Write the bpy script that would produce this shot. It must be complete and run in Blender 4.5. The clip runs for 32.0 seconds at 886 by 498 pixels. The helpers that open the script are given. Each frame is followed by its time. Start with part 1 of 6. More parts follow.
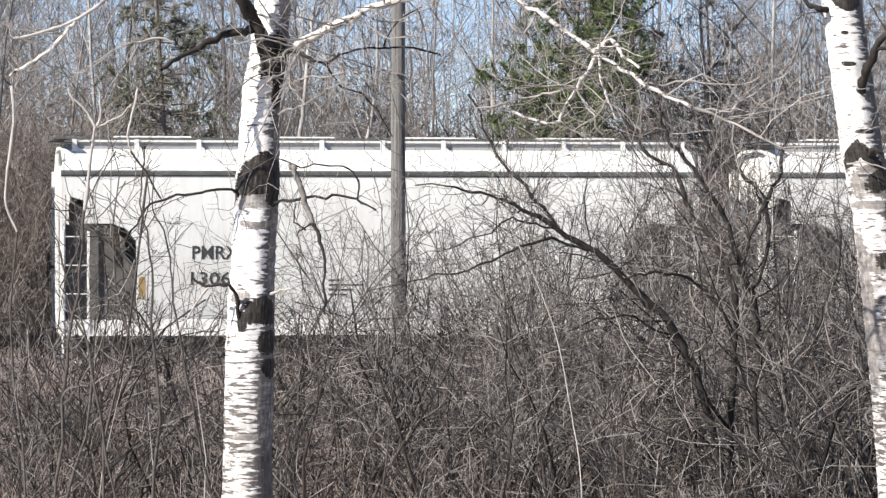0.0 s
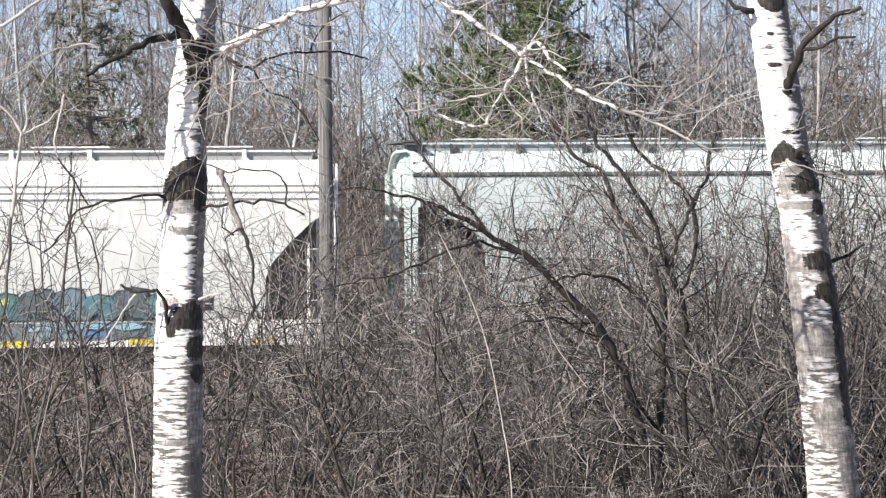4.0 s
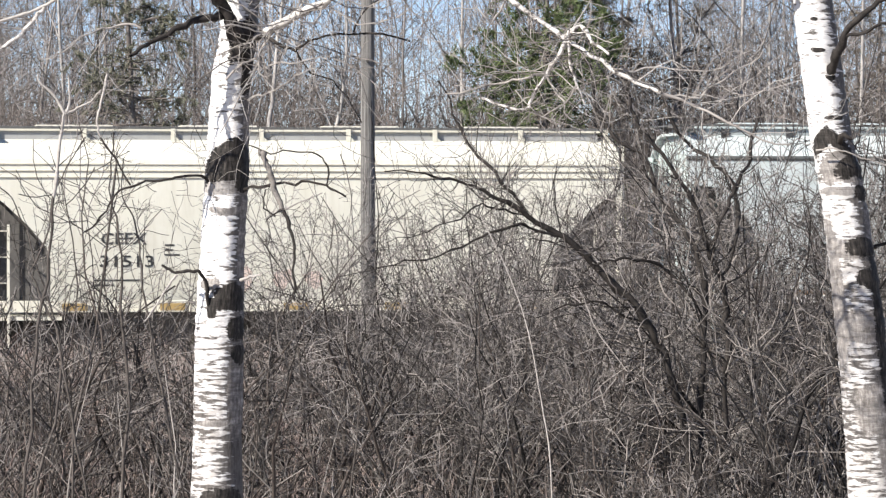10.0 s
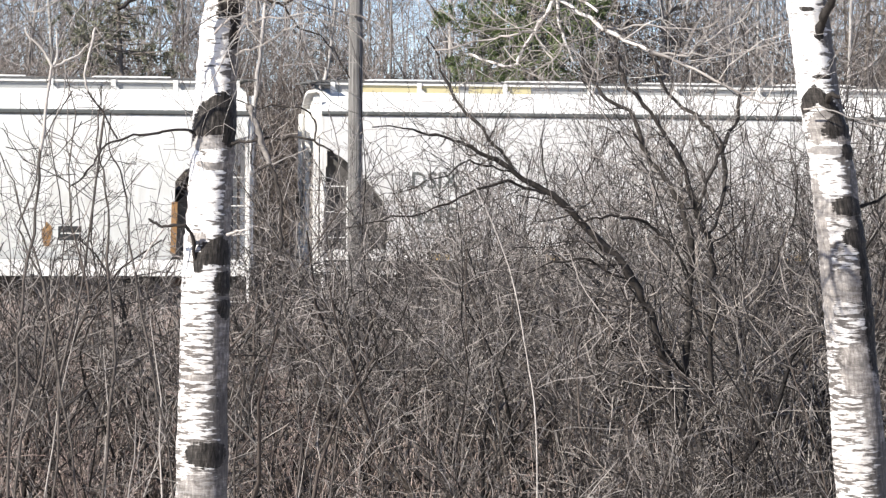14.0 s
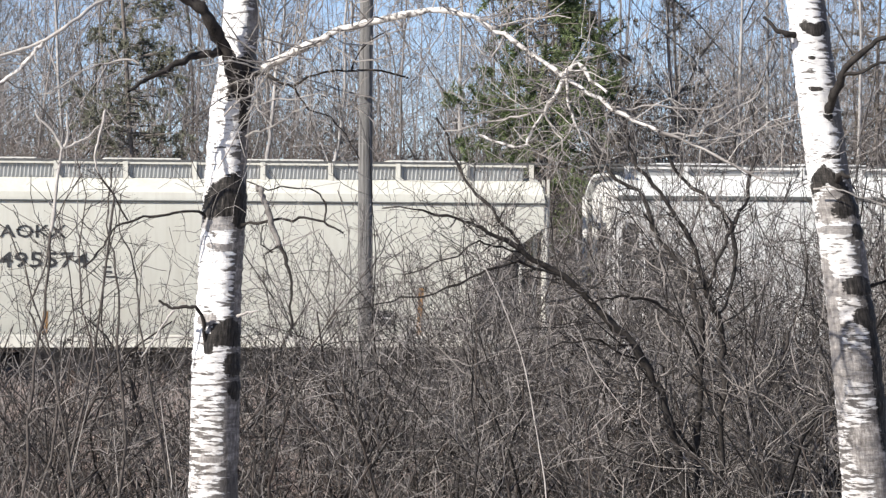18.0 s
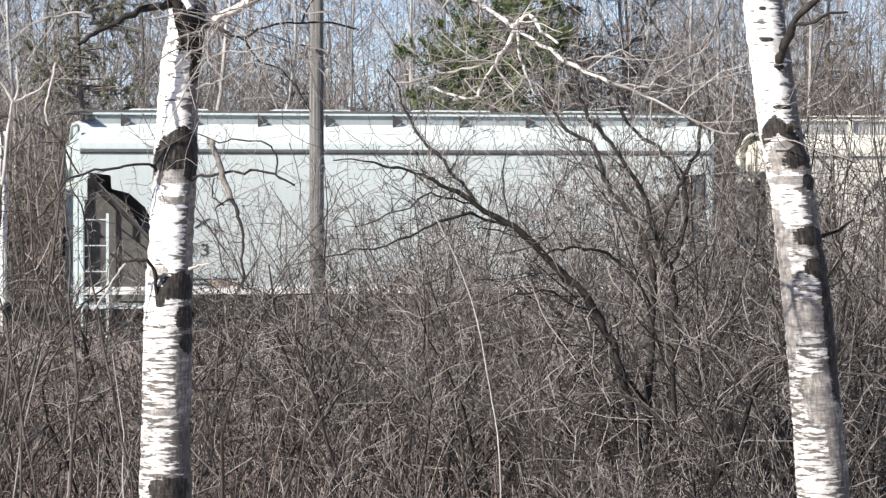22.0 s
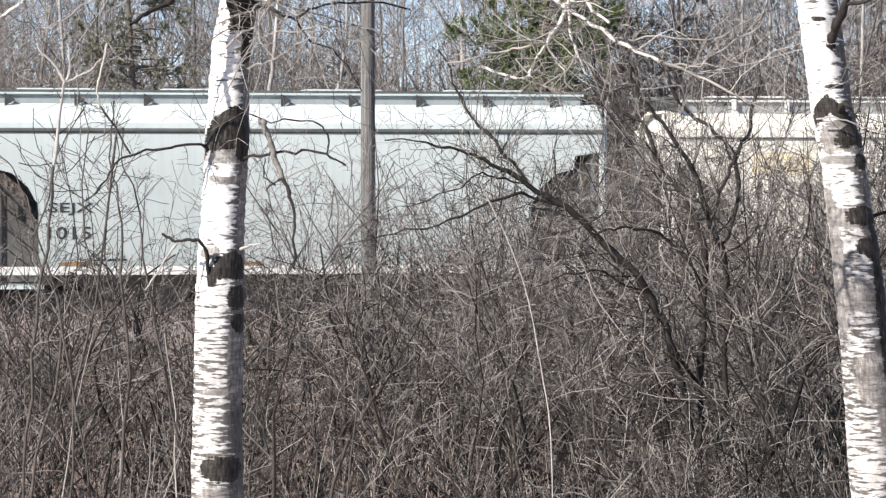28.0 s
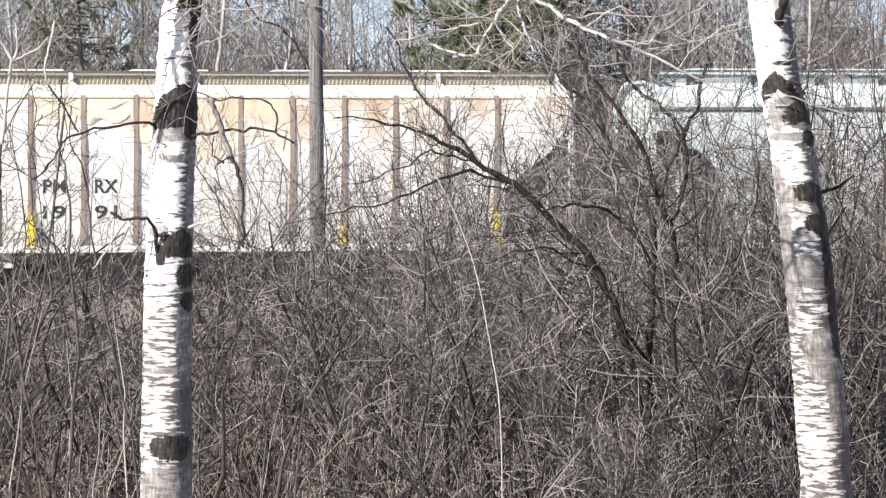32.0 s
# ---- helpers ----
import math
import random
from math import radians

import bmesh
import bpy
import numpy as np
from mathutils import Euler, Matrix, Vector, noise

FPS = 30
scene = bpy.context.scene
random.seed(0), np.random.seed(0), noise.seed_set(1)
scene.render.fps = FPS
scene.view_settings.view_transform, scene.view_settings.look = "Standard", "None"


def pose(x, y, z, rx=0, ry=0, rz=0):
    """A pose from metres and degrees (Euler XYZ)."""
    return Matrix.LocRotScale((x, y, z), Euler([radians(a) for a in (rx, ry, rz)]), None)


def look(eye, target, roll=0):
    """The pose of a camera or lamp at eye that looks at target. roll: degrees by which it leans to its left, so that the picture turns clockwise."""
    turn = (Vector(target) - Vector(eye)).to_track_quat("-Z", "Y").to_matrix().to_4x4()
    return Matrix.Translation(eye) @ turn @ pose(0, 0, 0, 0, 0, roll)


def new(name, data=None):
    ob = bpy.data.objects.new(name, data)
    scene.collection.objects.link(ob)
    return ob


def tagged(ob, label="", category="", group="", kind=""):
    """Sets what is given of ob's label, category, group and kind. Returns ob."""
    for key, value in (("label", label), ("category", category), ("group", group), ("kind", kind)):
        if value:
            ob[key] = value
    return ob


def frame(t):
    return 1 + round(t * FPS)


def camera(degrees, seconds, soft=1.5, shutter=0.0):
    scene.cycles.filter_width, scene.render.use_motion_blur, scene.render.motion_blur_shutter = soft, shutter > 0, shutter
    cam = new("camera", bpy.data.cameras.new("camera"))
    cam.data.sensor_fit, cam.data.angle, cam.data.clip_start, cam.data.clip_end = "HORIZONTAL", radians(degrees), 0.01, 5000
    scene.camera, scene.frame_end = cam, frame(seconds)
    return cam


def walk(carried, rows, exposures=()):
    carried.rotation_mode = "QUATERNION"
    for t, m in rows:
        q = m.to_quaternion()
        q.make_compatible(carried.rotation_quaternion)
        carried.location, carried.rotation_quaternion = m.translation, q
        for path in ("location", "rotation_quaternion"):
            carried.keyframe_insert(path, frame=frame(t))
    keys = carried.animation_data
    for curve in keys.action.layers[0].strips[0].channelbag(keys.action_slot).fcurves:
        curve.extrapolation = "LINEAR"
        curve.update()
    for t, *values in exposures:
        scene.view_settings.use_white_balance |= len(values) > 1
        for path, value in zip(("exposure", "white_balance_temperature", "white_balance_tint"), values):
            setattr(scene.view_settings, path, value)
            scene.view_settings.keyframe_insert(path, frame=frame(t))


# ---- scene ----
# A freight train of covered hopper cars passes behind two birches and a leafless thicket.
EYE = 3.25
cam = camera(15.0, 32.0, soft=1.35)
ROLL = 0.0
# seconds, yaw, pitch, roll: the camera stands and turns a little
ROWS = [
    (0.0, 0.528, -0.321, -0.01),
    (0.5, 0.511, -0.546, -0.07),
    (1.0, 0.304, -0.766, 0.07),
    (1.5, -0.041, -0.867, 0.16),
    (2.0, -0.312, -0.855, 0.21),
    (2.5, -0.485, -0.716, 0.14),
    (3.0, -0.599, -0.625, 0.32),
    (3.5, -0.646, -0.487, 0.30),
    (4.0, -0.695, -0.264, 0.46),
    (4.5, -0.687, -0.094, 0.56),
    (6.5, -0.525, -0.054, 0.42),
    (7.0, -0.449, -0.077, 0.47),
    (7.5, -0.494, -0.192, 0.24),
    (8.0, -0.444, -0.246, 0.13),
    (8.5, -0.296, -0.293, 0.18),
    (9.0, -0.000, -0.395, 0.00),
    (9.5, 0.041, -0.453, 0.08),
    (10.0, 0.011, -0.555, -0.00),
    (10.5, -0.210, -0.591, -0.05),
    (11.0, -0.329, -0.633, -0.07),
    (11.5, -0.326, -0.745, -0.11),
    (12.0, -0.277, -0.896, -0.11),
    (12.5, -0.222, -1.153, -0.11),
    (13.0, -0.274, -1.340, -0.14),
    (13.5, -0.233, -1.412, -0.41),
    (14.0, -0.207, -1.300, -0.44),
    (14.5, -0.208, -1.095, -0.44),
    (16.5, -0.106, 0.007, -0.17),
    (17.0, -0.083, 0.166, -0.26),
    (17.5, -0.091, 0.146, -0.29),
    (18.0, -0.036, 0.074, -0.28),
    (18.5, -0.033, -0.061, -0.22),
    (19.0, -0.049, -0.166, -0.19),
    (19.5, -0.169, -0.397, -0.24),
    (20.0, -0.310, -0.556, -0.11),
    (20.5, -0.532, -0.681, -0.03),
    (21.0, -0.635, -0.656, 0.01),
    (21.5, -0.811, -0.690, -0.00),
    (22.0, -0.860, -0.743, -0.04),
    (22.5, -0.893, -0.841, -0.11),
    (23.0, -0.709, -1.023, -0.13),
    (23.5, -0.413, -1.265, -0.01),
    (24.0, -0.238, -1.490, 0.14),
    (24.5, -0.097, -1.551, 0.21),
    (25.0, 0.020, -1.469, 0.28),
    (25.5, 0.193, -1.184, 0.30),
    (27.5, 0.121, -0.874, 0.04),
    (28.0, 0.014, -1.086, -0.01),
    (28.5, -0.046, -1.191, -0.01),
    (29.0, -0.157, -1.268, -0.04),
    (29.5, -0.268, -1.297, -0.05),
    (30.0, -0.449, -1.335, 0.10),
    (30.5, -0.563, -1.409, -0.04),
    (31.0, -0.667, -1.478, -0.05),
    (31.5, -0.811, -1.494, 0.05),
    (32.0, -0.860, -1.469, 0.14),
]
EXPOSURE = 0.9
# the camera lifts its picture by these stops as it tips down from the sky
LIGHTER = [(0.0, 0.0), (1.0, 0.02), (4.0, 0.14), (7.0, 0.05), (9.0, 0.02), (12.0, 0.05), (14.0, 0.22), (17.0, -0.12), (19.0, -0.06), (20.0, 0.05), (21.0, 0.08), (23.0, 0.16), (25.0, 0.20), (28.0, 0.07), (30.0, 0.28), (32.0, 0.27)]
KELVIN = {17.0: 6390, 19.0: 6470}  # a touch bluer while much sky is in the picture
walk(cam, [(t, pose(0, 0, EYE, 90 + pitch, roll + ROLL, yaw)) for t, yaw, pitch, roll in ROWS],
     [(t, EXPOSURE + e, KELVIN.get(t, 6500), 10) for t, e in LIGHTER])

# ---- sky and sun ----
SUN_AZIMUTH, SUN_HEIGHT = radians(231), radians(34)
world = bpy.data.worlds.new("sky")
scene.world = world
world.use_nodes = True
sky = world.node_tree.nodes.new("ShaderNodeTexSky")
sky.sky_type, sky.sun_disc = "NISHITA", False
sky.sun_elevation, sky.sun_rotation = SUN_HEIGHT, SUN_AZIMUTH
sky.air_density, sky.dust_density, sky.ozone_density, sky.altitude = 1.0, 0.0, 1.2, 4000
tint = world.node_tree.nodes.new("ShaderNodeMix")
tint.data_type, tint.blend_type = "RGBA", "MULTIPLY"
tint.inputs["Factor"].default_value, tint.inputs["B"].default_value = 1.0, (0.97, 0.96, 1.05, 1)
world.node_tree.links.new(sky.outputs[0], tint.inputs["A"])
world.node_tree.links.new(tint.outputs["Result"], world.node_tree.nodes["Background"].inputs[0])
world.node_tree.nodes["Background"].inputs[1].default_value = 0.075
sun = new("sun", bpy.data.lights.new("sun", "SUN"))
sun.data.energy, sun.data.angle, sun.data.color = 5.0, radians(0.53), (1.0, 0.95, 0.87)
SUN_WAY = Vector((math.sin(SUN_AZIMUTH) * math.cos(SUN_HEIGHT), math.cos(SUN_AZIMUTH) * math.cos(SUN_HEIGHT), math.sin(SUN_HEIGHT)))
sun.matrix_world = look(SUN_WAY * 60, (0, 0, 0))

# ---- the line of the track and the train's run ----
TURN = 10.0
ALONG = Vector((math.cos(radians(TURN)), math.sin(radians(TURN)), 0))
ACROSS = Vector((-math.sin(radians(TURN)), math.cos(radians(TURN)), 0))
HALF_WIDTH = 1.56
ORIGIN = Vector((0, 63.0, 0)) + ACROSS * HALF_WIDTH
RAIL_TOP = 0.35


def run(t):
    """Metres that the train has gone along the track at t seconds; it slows down all the way."""
    z = (t - 16) / 16
    return 75.27 * z - 9.529 * z ** 2 - 2.096 * z ** 3 + 0.741 * z ** 4


def ground_height(x, y):
    rise = 1.65 * max(0.0, 1 - max(y, 0) / 19.0) ** 1.3 if y > 0 else 1.65
    roll = 0.10 * noise.noise((x * 0.16, y * 0.16, 3.1)) + 0.03 * noise.noise((x * 0.9, y * 0.9, 1.7))
    off = (Vector((x, y, 0)) - ORIGIN).dot(ACROSS)
    keep = min(1.0, max(0.0, (abs(off) - 2.5) / 2.0))
    return rise + roll * keep - 0.06 * (1 - keep)


# ---- mesh helpers ----
class Shell:
    """Collects corners and faces of one mesh."""

    def __init__(self):
        self.v, self.f, self.smooth = [], [], False

    def add(self, v, f):
        n = len(self.v)
        self.v.extend(tuple(p) for p in v)
        self.f.extend(tuple(i + n for i in q) for q in f)
        return self

    def box(self, x0, x1, y0, y1, z0, z1, c=0.0):
        """A box, its long edges parallel to x cut by c."""
        if c <= 0:
            ring = [(y0, z0), (y1, z0), (y1, z1), (y0, z1)]
        else:
            ring = [(y0 + c, z0), (y1 - c, z0), (y1, z0 + c), (y1, z1 - c), (y1 - c, z1), (y0 + c, z1), (y0, z1 - c), (y0, z0 + c)]
        n = len(ring)
        v = [(x, y, z) for x in (x0, x1) for y, z in ring]
        f = [(i, (i + 1) % n, n + (i + 1) % n, n + i) for i in range(n)]
        return self.add(v, f + [tuple(range(n))[::-1], tuple(range(n, 2 * n))])

    def slab(self, ring, way):
        """A flat outline of points, thickened by way."""
        n, w = len(ring), Vector(way)
        v = [Vector(p) for p in ring] + [Vector(p) + w for p in ring]
        f = [(i, (i + 1) % n, n + (i + 1) % n, n + i) for i in range(n)]
        return self.add(v, f + [tuple(range(n))[::-1], tuple(range(n, 2 * n))])

    def rod(self, a, b, r, n=6, r2=None):
        a, b = Vector(a), Vector(b)
        r2 = r if r2 is None else r2
        m = (b - a).to_track_quat("Z", "Y").to_matrix()
        v = []
        for p, q in ((a, r), (b, r2)):
            v += [p + m @ Vector((q * math.cos(2 * math.pi * i / n), q * math.sin(2 * math.pi * i / n), 0)) for i in range(n)]
        f = [(i, (i + 1) % n, n + (i + 1) % n, n + i) for i in range(n)]
        return self.add(v, f + [tuple(range(n))[::-1], tuple(range(n, 2 * n))])

    def lathe(self, ring, n=20):
        """Turns an outline of (radius, y) round the y axis."""
        k = len(ring)
        v = [(r * math.cos(2 * math.pi * i / n), y, r * math.sin(2 * math.pi * i / n)) for i in range(n) for r, y in ring]
        f = [(i * k + j, i * k + (j + 1) % k, ((i + 1) % n) * k + (j + 1) % k, ((i + 1) % n) * k + j) for i in range(n) for j in range(k)]
        return self.add(v, f)

    def mesh(self, name, material):
        me = bpy.data.meshes.new(name)
        me.from_pydata([tuple(p) for p in self.v], [], self.f)
        me.materials.append(material)
        bm = bmesh.new()
        bm.from_mesh(me)
        bmesh.ops.recalc_face_normals(bm, faces=bm.faces)
        bm.to_mesh(me)
        bm.free()
        if self.smooth:
            me.polygons.foreach_set("use_smooth", [True] * len(me.polygons))
        return me


def part(name, shell, material, parent, label=""):
    me = shell if isinstance(shell, bpy.types.Mesh) else shell.mesh(name, material)
    ob = new(name, me)
    ob.parent = parent
    if label:
        ob["label"] = label
    return ob


def thing(name, place, label, category, group="", kind=""):
    ob = new(name)
    ob.empty_display_size = 0.3
    ob.matrix_basis = place
    return tagged(ob, label, category, group, kind)


def quick_mesh(name, verts, faces, material, smooth=True):
    """A mesh from arrays: verts (n, 3) and faces (m, 3 or 4)."""
    me = bpy.data.meshes.new(name)
    k = faces.shape[1]
    me.vertices.add(len(verts))
    me.vertices.foreach_set("co", verts.astype(np.float32).ravel())
    me.loops.add(faces.size)
    me.loops.foreach_set("vertex_index", faces.astype(np.int32).ravel())
    me.polygons.add(len(faces))
    me.polygons.foreach_set("loop_start", np.arange(0, faces.size, k, dtype=np.int32))
    me.polygons.foreach_set("use_smooth", np.full(len(faces), smooth))
    me.update(calc_edges=True)
    me.materials.append(material)
    return me


# ---- growing twigs ----
def unit(a):
    return a / np.maximum(np.linalg.norm(a, axis=-1, keepdims=True), 1e-9)


def grow(rng, base, way, length, steps, wander, lift):
    """Crooked lines (n, steps, 3) from base along way."""
    n = len(base)
    pts = np.zeros((n, steps, 3))
    pts[:, 0] = base
    d = unit(way)
    for k in range(1, steps):
        d = unit(d + wander * rng.normal(size=(n, 3)) + np.array([0, 0, lift]))
        pts[:, k] = pts[:, k - 1] + d * (length / (steps - 1))[:, None]
    return pts


def sprout(rng, pts, radii, count, lo, hi, spread, ratio, steps, wander, lift, thin, tip=0.45, outward=0.0):
    """Side shoots on the lines pts: their lines and radii. lo, hi: the stretch of the parent that bears them."""
    n, K, _ = pts.shape
    who = rng.integers(0, n, count)
    u = (lo + (hi - lo) * rng.random(count)) * (K - 1)
    i = np.minimum(u.astype(int), K - 2)
    f = (u - i)[:, None]
    base = pts[who, i] * (1 - f) + pts[who, i + 1] * f
    r = radii[who, i] * (1 - f[:, 0]) + radii[who, i + 1] * f[:, 0]
    along = unit(pts[who, i + 1] - pts[who, i])
    side = unit(np.cross(along, rng.normal(size=(count, 3))))
    total = np.linalg.norm(pts[who, -1] - pts[who, 0], axis=1)
    length = total * ratio * (0.55 + 0.9 * rng.random(count)) * (1.15 - 0.6 * u / (K - 1))
    new_pts = grow(rng, base, along * (1 - spread) + side * spread + outward, length, steps, wander, lift)
    r0 = np.maximum(r * thin * (0.7 + 0.5 * rng.random(count)), 0.0016)
    return new_pts, r0[:, None] * np.linspace(1, tip, steps)[None, :]


def tubes(pts, radii, sides=3):
    """Tube verts and quads along lines (n, K, 3) with radii (n, K)."""
    n, K, _ = pts.shape
    t = np.empty_like(pts)
    t[:, 1:-1] = pts[:, 2:] - pts[:, :-2]
    t[:, 0] = pts[:, 1] - pts[:, 0]
    t[:, -1] = pts[:, -1] - pts[:, -2]
    t = unit(t)
    main = unit(pts[:, -1] - pts[:, 0])
    ref = np.where(np.abs(main[:, 1:2]) < 0.8, np.array([[0, 1.0, 0]]), np.array([[1.0, 0, 0]]))[:, None, :]
    a = unit(np.cross(t, np.broadcast_to(ref, t.shape)))
    b = np.cross(t, a)
    ang = 2 * np.pi * np.arange(sides) / sides
    ring = a[:, :, None, :] * np.cos(ang)[:, None] + b[:, :, None, :] * np.sin(ang)[:, None]
    v = (pts[:, :, None, :] + radii[:, :, None, None] * ring).reshape(-1, 3)
    i, k, s = np.meshgrid(np.arange(n), np.arange(K - 1), np.arange(sides), indexing="ij")
    s2 = (s + 1) % sides
    at = (i * K + k) * sides
    f = np.stack([at + s, at + s2, at + sides + s2, at + sides + s], axis=-1).reshape(-1, 4)
    return v, f


def tube_mesh(name, groups, material):
    """One mesh of several (pts, radii, sides)."""
    vs, fs, n = [], [], 0
    for pts, radii, sides in groups:
        v, f = tubes(pts, radii, sides)
        vs.append(v)
        fs.append(f + n)
        n += len(v)
    return quick_mesh(name, np.concatenate(vs), np.concatenate(fs), material)


def curve_through(points, steps):
    """A smooth line of steps points through the given ones."""
    p = np.array(points, float)
    p = np.vstack([2 * p[0] - p[1], p, 2 * p[-1] - p[-2]])
    u = np.linspace(0, len(p) - 3 - 1e-6, steps)
    i = u.astype(int)
    f = (u - i)[:, None]
    a, b, c, d = p[i], p[i + 1], p[i + 2], p[i + 3]
    return 0.5 * (2 * b + (c - a) * f + (2 * a - 5 * b + 4 * c - d) * f ** 2 + (3 * b - a - 3 * c + d) * f ** 3)


# ---- materials ----
def nodes_of(name):
    m = bpy.data.materials.new(name)
    m.use_nodes = True
    return m, m.node_tree, m.node_tree.nodes["Principled BSDF"]


def mapped(nt, scale, offset=(0, 0, 0)):
    co = nt.nodes.new("ShaderNodeTexCoord")
    mp = nt.nodes.new("ShaderNodeMapping")
    mp.inputs["Scale"].default_value, mp.inputs["Location"].default_value = scale, offset
    nt.links.new(co.outputs["Object"], mp.inputs["Vector"])
    return mp.outputs[0]


def noisy(nt, vec, scale, detail=3.0, rough=0.6):
    n = nt.nodes.new("ShaderNodeTexNoise")
    n.inputs["Scale"].default_value, n.inputs["Detail"].default_value, n.inputs["Roughness"].default_value = scale, detail, rough
    nt.links.new(vec, n.inputs["Vector"])
    return n.outputs["Fac"]


def ramp(nt, fac, stops):
    r = nt.nodes.new("ShaderNodeValToRGB")
    while len(r.color_ramp.elements) < len(stops):
        r.color_ramp.elements.new(0.5)
    for e, (p, c) in zip(r.color_ramp.elements, stops):
        e.position, e.color = p, (*c, 1) if len(c) == 3 else c
    nt.links.new(fac, r.inputs[0])
    return r.outputs[0]


def mix(nt, fac, a, b, kind="MIX"):
    m = nt.nodes.new("ShaderNodeMix")
    m.data_type, m.blend_type = "RGBA", kind
    for s, v in ((m.inputs["Factor"], fac), (m.inputs["A"], a), (m.inputs["B"], b)):
        if isinstance(v, (int, float)):
            s.default_value = v
        elif isinstance(v, tuple):
            s.default_value = (*v, 1)
        else:
            nt.links.new(v, s)
    return m.outputs["Result"]


def sums(nt, op, a, b):
    m = nt.nodes.new("ShaderNodeMath")
    m.operation = op
    for s, v in zip(m.inputs, (a, b)):
        if isinstance(v, (int, float)):
            s.default_value = v
        elif v is not None:
            nt.links.new(v, s)
    return m.outputs[0]


def bump(nt, bsdf, fac, strength, distance):
    b = nt.nodes.new("ShaderNodeBump")
    b.inputs["Strength"].default_value, b.inputs["Distance"].default_value = strength, distance
    nt.links.new(fac, b.inputs["Height"])
    nt.links.new(b.outputs[0], bsdf.inputs["Normal"])


def grained(name, dark, light, scale=4.0, stretch=(1, 1, 1), rough=0.8, relief=0.0, metal=0.0, vary=0.0, gloss=0.5):
    """A plain worn surface: two tones mixed at two scales."""
    m, nt, bsdf = nodes_of(name)
    vec = mapped(nt, stretch)
    fac = sums(nt, "ADD", sums(nt, "MULTIPLY", noisy(nt, vec, scale), 0.6), sums(nt, "MULTIPLY", noisy(nt, vec, scale * 7), 0.4))
    if vary:
        info = nt.nodes.new("ShaderNodeObjectInfo")
        fac = sums(nt, "ADD", fac, sums(nt, "MULTIPLY", sums(nt, "SUBTRACT", info.outputs["Random"], 0.5), vary))
    nt.links.new(ramp(nt, fac, [(0.3, dark), (0.7, light)]), bsdf.inputs["Base Color"])
    bsdf.inputs["Roughness"].default_value, bsdf.inputs["Metallic"].default_value = rough, metal
    bsdf.inputs["Specular IOR Level"].default_value = gloss
    if relief:
        bump(nt, bsdf, fac, 0.6, relief)
    return m


def twig_bark(name, dark, light):
    """Bark of thin shoots: each shoot has a tone of its own."""
    m, nt, bsdf = nodes_of(name)
    geo = nt.nodes.new("ShaderNodeNewGeometry")
    vec = mapped(nt, (1, 1, 1))
    fac = sums(nt, "ADD", sums(nt, "MULTIPLY", geo.outputs["Random Per Island"], 0.65), sums(nt, "MULTIPLY", noisy(nt, vec, 9.0), 0.35))
    nt.links.new(ramp(nt, fac, [(0.38, dark), (0.95, light)]), bsdf.inputs["Base Color"])
    bsdf.inputs["Roughness"].default_value, bsdf.inputs["Specular IOR Level"].default_value = 0.7, 0.25
    return m


